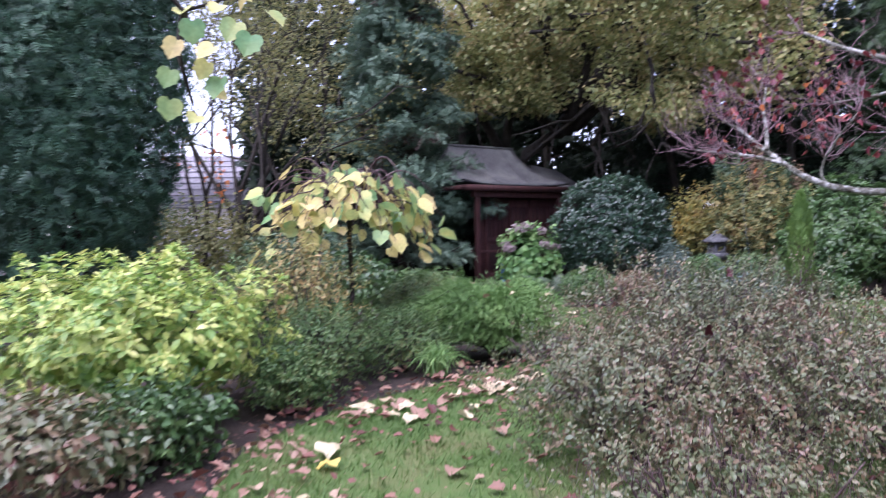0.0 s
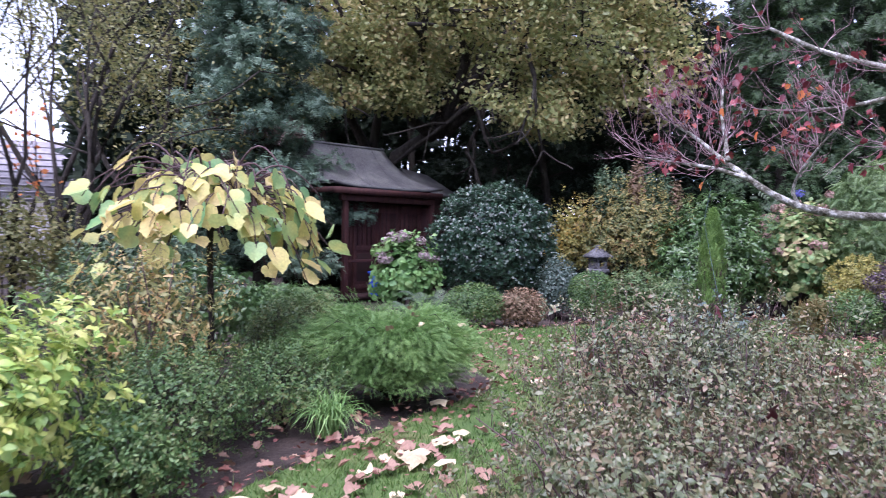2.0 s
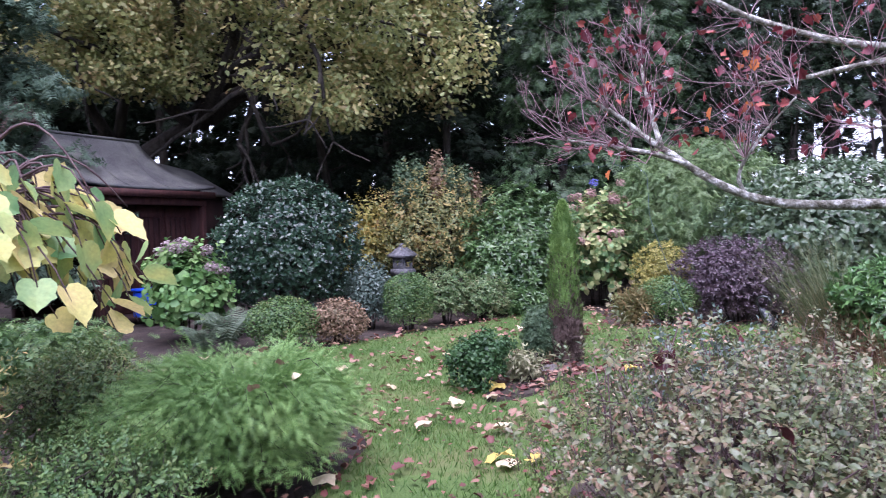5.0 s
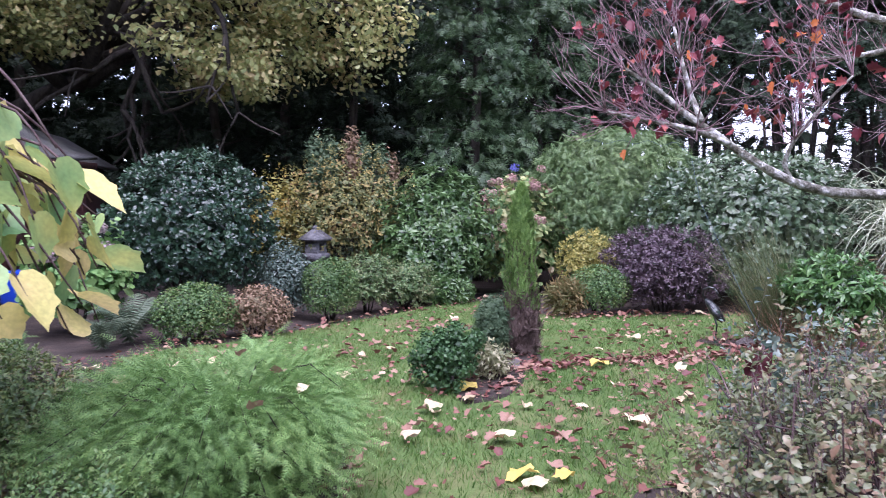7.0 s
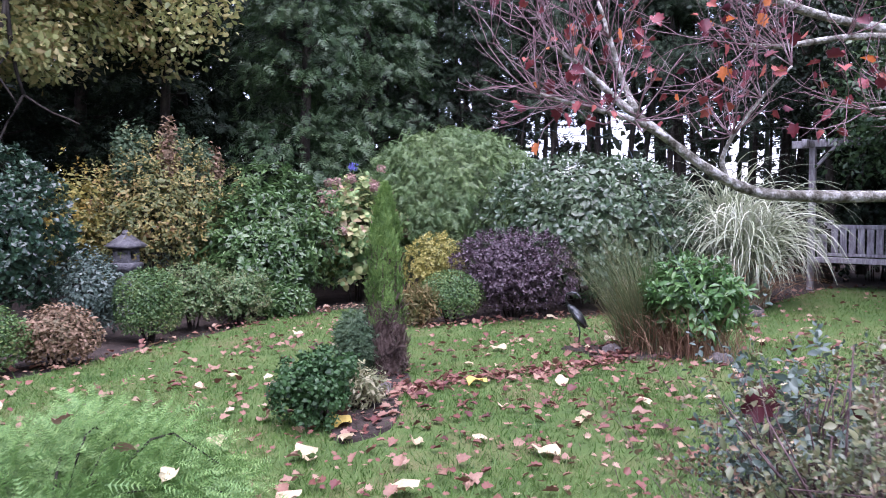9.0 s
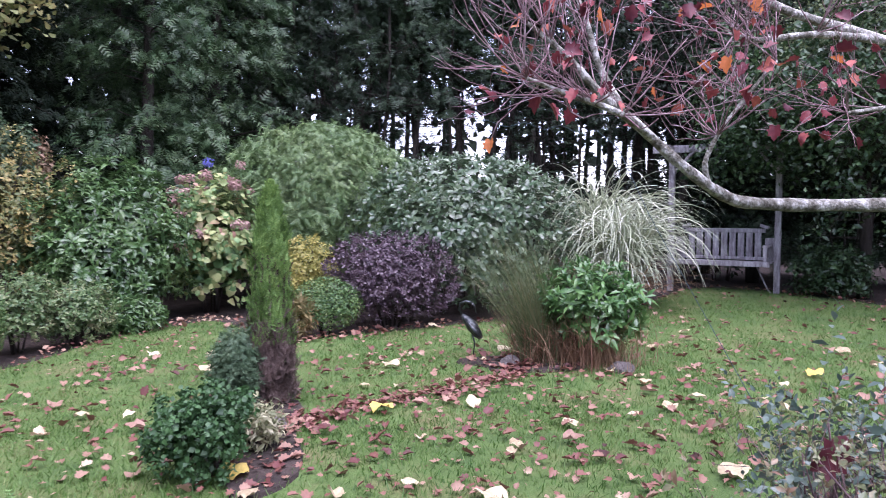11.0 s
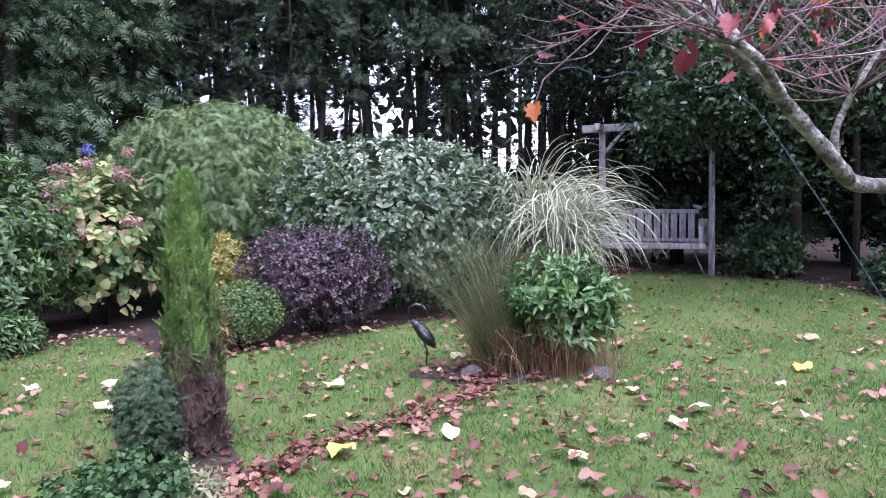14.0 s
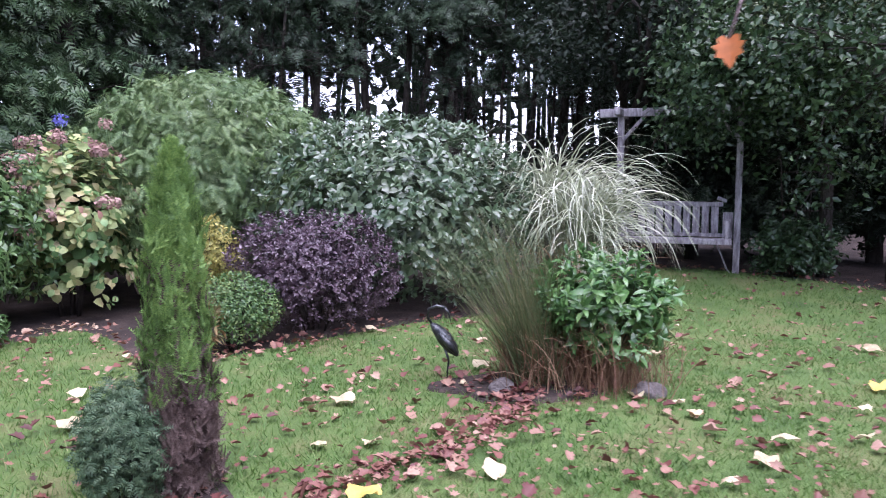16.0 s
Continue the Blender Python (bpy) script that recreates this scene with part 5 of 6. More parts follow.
def swing_seat():
    """Local x runs along the seat from its far-left post to its right one, y to the front."""
    top = thing("swing_seat", "weathered grey timber garden swing bench under a beam frame", "swing seat", (12.83, 3.9, 0.17), 90)
    hw = 0.83
    for s in (hw, -hw):
        post = part("post", Build().box(s - 0.045, -0.045, -0.05, s + 0.045, 0.045, 2.3, bevel=0.006), "old_timber", top)
        part("arm_beam", Build().box(s - 0.04, -0.42, 2.3, s + 0.04, 0.42, 2.41, bevel=0.008), "old_timber", top)
        part("brace", Build().box(-0.025, -0.03, 0, 0.025, 0.03, 0.5, pose(s - math.copysign(0.02, s), 0, 1.95, 0, -math.copysign(42, s), 0), 0.004), "old_timber", post)
    part("top_beam", Build().box(-hw - 0.32, -0.05, 2.3, hw + 0.32, 0.05, 2.42, bevel=0.008), "old_timber", top)
    seat = part("seat_frame", Build().box(-hw + 0.06, 0.32, 0.46, hw - 0.06, 0.37, 0.54, bevel=0.006), "old_timber", top)
    for k in range(5):
        y = -0.1 + k * 0.09
        part("seat_slat", Build().box(-hw + 0.08, y, 0.5, hw - 0.08, y + 0.075, 0.525, bevel=0.004), "old_timber", top)
    part("top_rail", Build().box(-hw + 0.2, -0.17, 0.98, hw - 0.2, -0.12, 1.05, bevel=0.008), "old_timber", top)
    part("lower_rail", Build().box(-hw + 0.08, -0.15, 0.54, hw - 0.08, -0.1, 0.59, bevel=0.006), "old_timber", top)
    for k in range(9):
        x = -hw + 0.26 + k * (2 * hw - 0.52 - 0.1) / 8
        part("back_slat", Build().box(x, -0.155, 0.57, x + 0.1, -0.13, 1.0, bevel=0.004), "old_timber", top)
    for s in (-1, 1):
        x = s * (hw - 0.13)
        part("arm_panel", Build().box(x - 0.07, -0.14, 0.52, x + 0.07, -0.11, 0.9, bevel=0.005), "old_timber", top)
        part("arm_rest", Build().box(x - 0.04, -0.14, 0.76, x + 0.04, 0.36, 0.8, bevel=0.008), "old_timber", top)
        part("arm_post", Build().box(x - 0.03, 0.3, 0.5, x + 0.03, 0.36, 0.77, bevel=0.005), "old_timber", top)
        part("finial", Build().box(-0.07, -0.02, -0.025, 0.07, 0.02, 0.03, pose(s * (hw - 0.22), -0.145, 1.08, 0, s * 18, 0), 0.01), "old_timber", top)
    part("sling", Build().tube([(-hw + 0.25, 0.3, 0.46), (-hw + 0.12, 0.1, 0.1), (-hw + 0.06, 0, 0.0)], 0.012, 5), "old_timber", top)


swing_seat()

leaf_tree("holly_tree", "dark evergreen tree overhanging the swing seat", (13.4, 1.9, 0.2),
          [((0, 0, 1.6), (-0.6, 0.5, 1), 2.0, 0.06, 3, 0.6), ((0, 0, 1.8), (-0.2, 0.9, 0.8), 2.0, 0.06, 3, 0.6), ((0, 0, 1.8), (-0.8, -0.3, 0.9), 2.2, 0.06, 3, 0.6),
           ((0, 0, 2), (0.1, 0.4, 1), 2.4, 0.06, 3, 0.7), ((0, 0, 2), (-0.3, -0.8, 1), 2.4, 0.06, 3, 0.7), ((0, 0, 2.2), (-0.9, 0.2, 0.6), 2.0, 0.05, 3, 0.6)],
          "holly", "oval", 0.095, 17, 0.17, "bark_dark", np.random.default_rng(74), ([(0, 0, -0.1), (0.05, 0, 1.2), (0.1, 0.05, 2.4)], [0.1, 0.085, 0.06]),
          extra_tips=[((-1.3 + 1.0 * a, 0.75 + 1.3 * c, 3.1 + 0.85 * e), (-0.6, 0.3, -0.2)) for a, c, e in np.random.default_rng(77).uniform(-1, 1, (330, 3))]
          + [((-1.05 + 0.4 * a, 1.1 + 1.15 * c, 2.75 + 0.75 * e - 0.25 * c), (-0.6, 0.2, -0.3)) for a, c, e in np.random.default_rng(79).uniform(-1, 1, (230, 3))])
leaf_tree("holly_tree", "dark evergreen tree with paler upper leaves", (12.2, -0.4, 0.15),
          [((0, 0, 1.9), (-0.6, 0.5, 1), 2.2, 0.06, 3, 0.7), ((0, 0, 2), (-0.2, 0.9, 0.8), 2.2, 0.06, 3, 0.7), ((0, 0, 2), (-0.8, -0.3, 0.9), 2.2, 0.06, 3, 0.7), ((0, 0, 2), (0.2, 0.6, 1), 2.6, 0.06, 3, 0.7)],
          "holly", "oval", 0.1, 16, 0.2, "bark_dark", np.random.default_rng(75), ([(0, 0, -0.1), (0.05, 0, 1.2), (0.1, 0.05, 2.6)], [0.1, 0.085, 0.06]))
leaf_tree("slender_tree", "slender tree with small pale green leaves beside the swing seat", (13.2, 1.1, 0.2),
          [((0, 0, 2.2), (-0.5, 0.5, 1), 1.6, 0.04, 2, 0.6), ((0, 0, 2.4), (-0.6, 0.9, 0.8), 1.7, 0.04, 2, 0.6), ((0, 0, 2.5), (-0.7, 0.1, 0.9), 1.6, 0.04, 2, 0.6)],
          "paletree", "oval", 0.065, 17, 0.16, "bark_dark", np.random.default_rng(50), ([(0, 0, -0.1), (0.05, 0, 1.4), (0.0, 0.05, 2.6)], [0.06, 0.05, 0.04]),
          extra_tips=[((-1.1 + 0.35 * a, 0.9 + 1.2 * c, 3.65 + 0.6 * e), (-0.5, 0.2, 0.2)) for a, c, e in np.random.default_rng(53).uniform(-1, 1, (150, 3))])
shrub("under_shrub", "dark low shrub beside the swing seat", "shrub", 13.0, 2.3, (0.75, 0.55), 0.15, 1.0, "oval", "holly", 1900, 0.08, 0.16, 3, 28, 0.35, clump=150, clump_r=0.1)
shrub("under_shrub", "dark low shrub at the lawn's corner", "shrub", 11.7, 0.6, (0.6, 0.5), 0.1, 0.75, "oval", "holly", 1200, 0.085, 0.16, 3, 29, 0.35)


# Screen added behind the seat; its leaf colour carries the corner's shade.
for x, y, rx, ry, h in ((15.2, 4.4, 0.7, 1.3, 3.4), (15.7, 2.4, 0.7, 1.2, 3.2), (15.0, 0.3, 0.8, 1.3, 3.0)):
    shrub("evergreen_shrub", "added tall evergreen, corner shade put into its near-black leaves", "shrub", x, y, (rx, ry), 0.1, h, "oval", "shadeleaf", 4200, 0.11, 0.18, 4, int(x * 10), 0.4, clump=260, clump_r=0.14)
# Tree added so its dense overhead crown keeps skylight off the seat corner.
leaf_tree("holly_tree", "added evergreen with a near-black crown that blocks sky light over the swing seat", (14.2, 4.9, 0.2),
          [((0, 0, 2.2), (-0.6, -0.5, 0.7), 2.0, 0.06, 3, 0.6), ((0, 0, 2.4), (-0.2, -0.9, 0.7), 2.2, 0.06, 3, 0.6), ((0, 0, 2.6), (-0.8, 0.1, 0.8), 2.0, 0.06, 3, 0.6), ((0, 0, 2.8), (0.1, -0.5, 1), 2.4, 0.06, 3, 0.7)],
          "shadeleaf", "oval", 0.1, 20, 0.2, "bark_dark", np.random.default_rng(78), ([(0, 0, -0.1), (0.05, 0, 1.4), (0.1, 0.05, 3.0)], [0.1, 0.085, 0.06]), floor=2.9,
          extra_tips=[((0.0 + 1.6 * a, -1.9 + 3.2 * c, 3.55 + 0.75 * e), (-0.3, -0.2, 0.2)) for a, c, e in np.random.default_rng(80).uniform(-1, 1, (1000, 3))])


def trellis():
    top = thing("trellis", "fan-shaped grey wooden trellis in the shade", "trellis", (14.3, 2.15, 0.2), 100)
    for k in range(4):
        f = -1 + 2 * k / 3
        part("upright", Build().tube([(0.16 * f, 0, 0), (0.3 * f, 0, 0.9), (0.36 * f, 0, 1.75)], 0.014, 5), "bark_dark", top)
    for z in (0.55, 0.85, 1.15, 1.45):
        w = 0.24 + 0.08 * z
        part("crossbar", Build().box(-w, -0.02, z, w, 0.0, z + 0.03, bevel=0.003), "bark_dark", top)


trellis()

# ---- near left border ----
shrub("choisya", "lime and golden choisya with bright leaf whorls", "shrub", -1.42, 0.32, (1.08, 1.12), 0.0, 1.1, "leathery", "choisya", 7600, 0.076, 0.2, 5, 30, 0.4, 0.6, 0.8, inner=0.3, shoot=(8, 0.05, (1.55, 0.85)))
shrub("edging_shrub", "low dark green shrub filling the bed front", "shrub", -0.62, -0.55, (0.36, 0.5), -0.05, 0.42, "oval", "rhodo", 1500, 0.055, 0.16, 4, 49, 0.3, clump=110, clump_r=0.06)
shrub("edging_shrub", "dark leathery low shrub at the bed's front", "shrub", -1.1, -1.15, (0.75, 0.6), -0.05, 0.5, "oval", "azalea", 1800, 0.06, 0.14, 4, 31, 0.3)
shrub("box_hedge", "loose dark green box edging with russet tips", "shrub", -0.42, 1.35, (0.55, 0.68), -0.02, 0.66, "leathery", "boxleaf", 8800, 0.028, 0.26, 6, 32, 0.45, 0.9, 0.6, inner=0.3, shoot=(11, 0.11, (1.2, 0.6)))
shrub("box_hedge", "loose dark green box edging along the lawn", "shrub", 0.02, 2.25, (0.5, 0.5), -0.02, 0.52, "leathery", "boxleaf", 6000, 0.028, 0.26, 6, 33, 0.45, 0.9, 0.6, inner=0.3, shoot=(11, 0.11, (1.2, 0.6)))
shrub("spiraea", "feathery shrub with orange yellow autumn leaves", "shrub", -0.72, 1.8, (0.5, 0.5), 0.25, 1.28, "blade", "spiraea", 1600, 0.048, 0.2, 4, 34, 0.8, 0.8, 0.4, shoot=(11, 0.15, (1.2, 0.7)), bark="twig_brown")
shrub("spiraea", "feathery green shrub tipped with yellow", "shrub", -1.3, 2.4, (0.55, 0.5), 0.1, 1.15, "blade", "acacia", 2000, 0.06, 0.2, 4, 35, 0.6, 0.8, 0.4, shoot=(10, 0.15, (1.2, 0.7)))
shrub("yew_ball", "rounded clipped yew with browned top", "shrub", -0.08, 3.5, (0.43, 0.41), 0.02, 0.76, "blade", "yewball", 8000, 0.036, 0.06, 4, 36, 0.2, 0.7, 0.3, shoot=(7, 0.05, (1.2, 0.5)))
shrub("irishyew", "tall dense dark green columnar yew", "conifer", -4.0, 2.9, (1.35, 1.3), 0.3, 6.2, "spray", "yew", 22000, 0.12, 0.06, 5, 37, 0.16, 0.6, 0.2, stem_count=6, stem_r=0.05)
tuft = thing("edging_grass", "tuft of green strappy leaves at the bed edge", "grass", (0.45, 1.9, 0))
part("blade_tuft", blades(Build(), 170, 0.05, 0.36, 0.34, 0.006, np.random.default_rng(83), 7, (0.3, 1.1), (0.2, -0.2), 1.4), "juniper", tuft)
shrub("box_hedge", "low dark green box edging at the lawn's rim", "shrub", -0.32, 0.62, (0.3, 0.34), -0.02, 0.46, "oval", "boxleaf", 3400, 0.027, 0.16, 5, 48, 0.3, clump=160, clump_r=0.05)
shrub("back_shrub", "dark green shrub behind the mulberry", "shrub", -1.6, 5.2, (0.8, 0.7), 0.0, 1.0, "oval", "rhodo", 1900, 0.085, 0.16, 4, 39, 0.35)
shrub("back_shrub", "dim green shrub behind the mulberry", "shrub", -3.0, 7.0, (1.0, 0.9), 0.0, 1.3, "oval", "greygreen", 2300, 0.085, 0.16, 4, 40, 0.35)
shrub("back_shrub", "tall loose shrub with thinning leaves", "shrub", -5.6, 8.6, (1.3, 0.9), 0.0, 1.9, "oval", "ivytree", 2600, 0.085, 0.2, 4, 46, 0.5)
shrub("back_shrub", "loose grey-green shrub at the garden's edge", "shrub", -7.6, 9.6, (1.4, 1.0), 0.0, 2.2, "oval", "greygreen", 2600, 0.09, 0.2, 4, 47, 0.5)
shrub("back_shrub", "low green shrub by the summerhouse path", "shrub", -0.7, 6.2, (0.7, 0.6), 0.0, 0.7, "spray", "boxleaf", 1700, 0.09, 0.16, 4, 41, 0.35)


def juniper():
    """A spreading juniper: boughs that rise from the middle and arch out in tiers, each a flat feathered plume with a nodding tip."""
    r = np.random.default_rng(81)
    top = thing("spreading_juniper", "low spreading juniper with feathery bright green plumes", "conifer", (0.8, 3.0, 0))
    l, b = Build(), Build()
    P, Y, Z, S = [], [], [], []
    for k in range(200):
        a = 2.4 * k + r.normal(0, 0.15)
        d = np.array([math.cos(a), math.sin(a), 0])
        side = np.array([-d[1], d[0], 0])
        tier = (k % 50) / 49
        reach = (0.35 + 0.5 * tier ** 0.6) * r.uniform(0.8, 1.12) if k < 100 else r.uniform(0.25, 0.68)
        if 0.7 * d[0] - 0.7 * d[1] > 0.1:
            reach = min(reach, r.uniform(0.45, 0.58))
        crest = (0.66 - 0.14 * tier) * r.uniform(0.74, 1.14) if k < 100 else r.uniform(0.14, 0.5)
        t = np.linspace(0, 1, 9)
        z = 0.03 + crest * np.sin(np.clip(t * 1.25, 0, 1) * 1.57) ** 0.8 - 0.17 * np.clip(t - 0.72, 0, 1) / 0.28 * crest
        rib = d * (0.03 + reach * t ** 1.15)[:, None] + side * (r.normal(0, 0.12) * reach * t ** 2)[:, None] + np.stack([0 * t, 0 * t, z], 1)
        l.tube(rib - [0, 0, 0.025], np.linspace(0.009, 0.002, 9), 4)
        way = np.gradient(rib, axis=0)
        for u in np.linspace(0.42, 1.0, 15):
            q = np.array([np.interp(u, t, rib[:, i]) for i in range(3)])
            f = np.array([np.interp(u, t, way[:, i]) for i in range(3)])
            f /= np.linalg.norm(f)
            for sgn in (-1, 1):
                for m in range(4):
                    y = f * r.uniform(0.3, 1.0) + sgn * side * r.uniform(0.1, 1.0) * (1.3 - u) * 1.4 + r.normal(0, 0.3, 3) + [0, 0, 0.12]
                    P.append(q + y * 0.035 * m + r.normal(0, 0.022, 3))
                    Y.append(y)
                    Z.append(np.cross(f, side) * (-1 if np.cross(f, side)[2] < 0 else 1) + r.normal(0, 0.7, 3))
                    S.append(0.07 * r.uniform(0.7, 1.35))
    P, Y, Z, S = np.array(P), unit(np.array(Y)), np.array(Z), np.array(S)
    Z = unit(Z - Y * (Z * Y).sum(1)[:, None])
    X = np.cross(Y, Z)
    tv, tf = SHAPE["feather"]
    V = P[:, None] + S[:, None, None] * (tv[None, :, 0:1] * X[:, None] + tv[None, :, 1:2] * Y[:, None] + tv[None, :, 2:3] * Z[:, None])
    b.add(V.reshape(-1, 3), (tf[None] + (np.arange(len(P)) * len(tv))[:, None, None]).reshape(-1, 3))
    tagged(part("bough_work", l, "bark_dark", top), kind="stuff")
    part("foliage", b, "juniper", top)


juniper()


def weeping_mulberry():
    """A grafted weeping tree: straight stem, a knot of arching bare twigs and large hanging leaves."""
    r = np.random.default_rng(82)
    top = thing("weeping_mulberry", "weeping mulberry with large yellow and green leaves on dark twigs", "tree", (-0.6, 2.75, 0))
    for k in range(7):
        a = 0.9 * k + 0.3
        t = np.linspace(0, 1, 12)
        arc = np.stack([(0.1 + 0.75 * t) * math.cos(a), (0.1 + 0.75 * t) * math.sin(a), 1.5 + 0.5 * np.sin(t * 2.9) * (0.7 + 0.1 * k % 0.4)], 1)
        part("arching_twig", Build().tube(arc, np.linspace(0.011, 0.004, 12), 5), "twig_brown", top)
    part("trunk", Build().tube([(0.0, -0.05, -0.05), (0.02, -0.02, 0.6), (-0.01, 0.0, 1.2), (0, 0, 1.5)], [0.03, 0.025, 0.025, 0.035], 8), "bark_dark", top, smooth=True)
    l = Build()
    at, way = [], []
    for k in range(230):
        a = r.uniform(0, 6.28)
        d = np.array([math.cos(a), math.sin(a), 0])
        reach = r.uniform(0.3, 0.9)
        rise = r.uniform(0.12, 0.48) * (1.15 - 0.45 * reach)
        drop = r.uniform(0.2, 0.8) * reach
        t = np.linspace(0, 1, 9)
        z = 1.45 + rise * np.sin(t * 2.2) * 1.1 - drop * t ** 3
        rib = d * (reach * t ** 0.9)[:, None] + np.stack([0.06 * np.sin(t * 5 + k), 0.06 * np.cos(t * 4 + k), z], 1)
        l.tube(rib, np.linspace(0.011, 0.003, 9), 5)
        for s in (r.uniform(0.5, 0.85), r.uniform(0.9, 1.0)):
            if r.uniform() < (0.95 if reach > 0.5 else 0.14) and (d[1] < 0.5 or k % 2):
                at.append([np.interp(s, t, rib[:, i]) for i in range(3)])
                way.append(d + [0, 0, 0.5])
    tagged(part("twig_tangle", l, "twig_brown", top, "bare dark tangled twigs"), kind="stuff")
    at, way = np.array(at), np.array(way)
    for p, d in zip(at, way):
        b = Build()
        leaves(b, [p], [d], 0.15, "broad", 1.0, 0.8, 0.1, 0.35, rng=r, hang=1.1)
        part("leaf", b, "mulberry", top)


weeping_mulberry()

# ---- azalea thicket beside the lawn ----
for k, (x, y, rx, ry, h, n, lab, mat) in enumerate([
        (2.52, 0.75, 1.0, 0.95, 1.03, 22000, "broad twiggy azalea with small bronzed grey-green leaves", "azalea"),
        (3.4, -0.4, 0.95, 0.95, 0.86, 14500, "low azalea with bronzed leaves", "azalea"),
        (1.95, -0.25, 0.74, 0.72, 0.76, 10000, "low rounded azalea with olive leaves", "azalea"),
        (2.25, -1.5, 0.62, 0.75, 0.52, 6000, "low pale-leaved azalea by the lawn", "azalea"),
        (2.78, 1.45, 0.36, 0.34, 0.95, 2600, "blue-green shrub with many small leaves", "bluegreen")]):
    shrub("azalea" if mat == "azalea" else "blue_shrub", lab, "shrub", x, y, (rx, ry), -0.02, h, "leathery", mat, n if mat == "azalea" else 1700, 0.03 if mat == "azalea" else 0.04, 0.34, 6, 60 + k, 0.6, 1.0, 0.7, bark="twig_brown", stem_count=40, stem_r=0.009, inner=0.22, shoot=(8, 0.055 if mat == "azalea" else 0.14, (1.4, 0.45)))


# ---- red maple over the thicket ----
def red_maple():
    r = np.random.default_rng(91)
    top = thing("red_maple", "maple with grey lichened limbs and a few remaining red leaves", "tree", (0, 0, 0))
    part("trunk", Build().tube([(6.1, -0.5, -0.05), (6.0, -0.4, 0.7), (5.8, -0.15, 1.25), (5.6, 0.1, 1.7), (5.55, 0.2, 2.6), (5.5, 0.3, 3.6)], [0.13, 0.11, 0.1, 0.085, 0.06, 0.03], 10), "bark_lichen", top, smooth=True)
    limbs = [
        ([(5.85, -0.2, 1.2), (5.2, 0.6, 1.47), (4.75, 1.15, 1.50), (4.2, 1.81, 1.49), (3.85, 2.02, 1.50), (3.58, 2.08, 1.56), (3.4, 2.18, 1.67), (3.27, 2.29, 1.8)], 0.04, 0.02),
        ([(3.27, 2.29, 1.8), (3.15, 2.42, 1.93), (3.05, 2.5, 2.05), (2.98, 2.56, 2.12), (2.9, 2.62, 2.18)], 0.021, 0.009),
        ([(3.3, 2.25, 1.76), (3.1, 2.3, 1.83), (2.95, 2.36, 1.86), (2.8, 2.44, 1.89), (2.65, 2.5, 1.92)], 0.017, 0.007),
        ([(3.6, 2.08, 1.55), (3.54, 2.1, 1.66), (3.56, 2.05, 1.78), (3.64, 1.95, 1.95), (3.74, 1.85, 2.1)], 0.014, 0.006),
        ([(3.2, 2.35, 1.88), (3.22, 2.45, 2.05), (3.2, 2.5, 2.25), (3.25, 2.6, 2.45)], 0.018, 0.008),
        ([(5.6, 0.1, 1.7), (5.1, 0.9, 2.15), (4.6, 1.5, 2.32), (4.2, 1.95, 2.45), (3.8, 2.25, 2.65), (3.5, 2.4, 2.85)], 0.036, 0.013),
        ([(4.6, 1.5, 2.32), (4.2, 1.75, 2.3), (3.85, 1.95, 2.22), (3.6, 2.0, 2.2)], 0.022, 0.008),
        ([(5.1, 0.9, 2.15), (4.7, 1.2, 2.0), (4.35, 1.45, 1.95), (4.05, 1.6, 1.9)], 0.02, 0.008),
    ]
    for pts, r0, r1 in limbs:
        p = np.array(pts)
        t = np.linspace(0, len(p) - 1, 4 * len(p))
        fine = np.stack([np.interp(t, np.arange(len(p)), p[:, i]) for i in range(3)], 1)
        for _ in range(2):
            fine[1:-1] = (fine[:-2] + 2 * fine[1:-1] + fine[2:]) / 4
        rad = np.linspace(r0, r1, len(fine)) * (1 + 0.12 * np.sin(np.arange(len(fine)) * 1.9) * r.uniform(0.3, 1, len(fine)))
        part("limb", Build().tube(fine, rad, 9), "bark_lichen", top, smooth=True)
    tips, tw = [], Build()
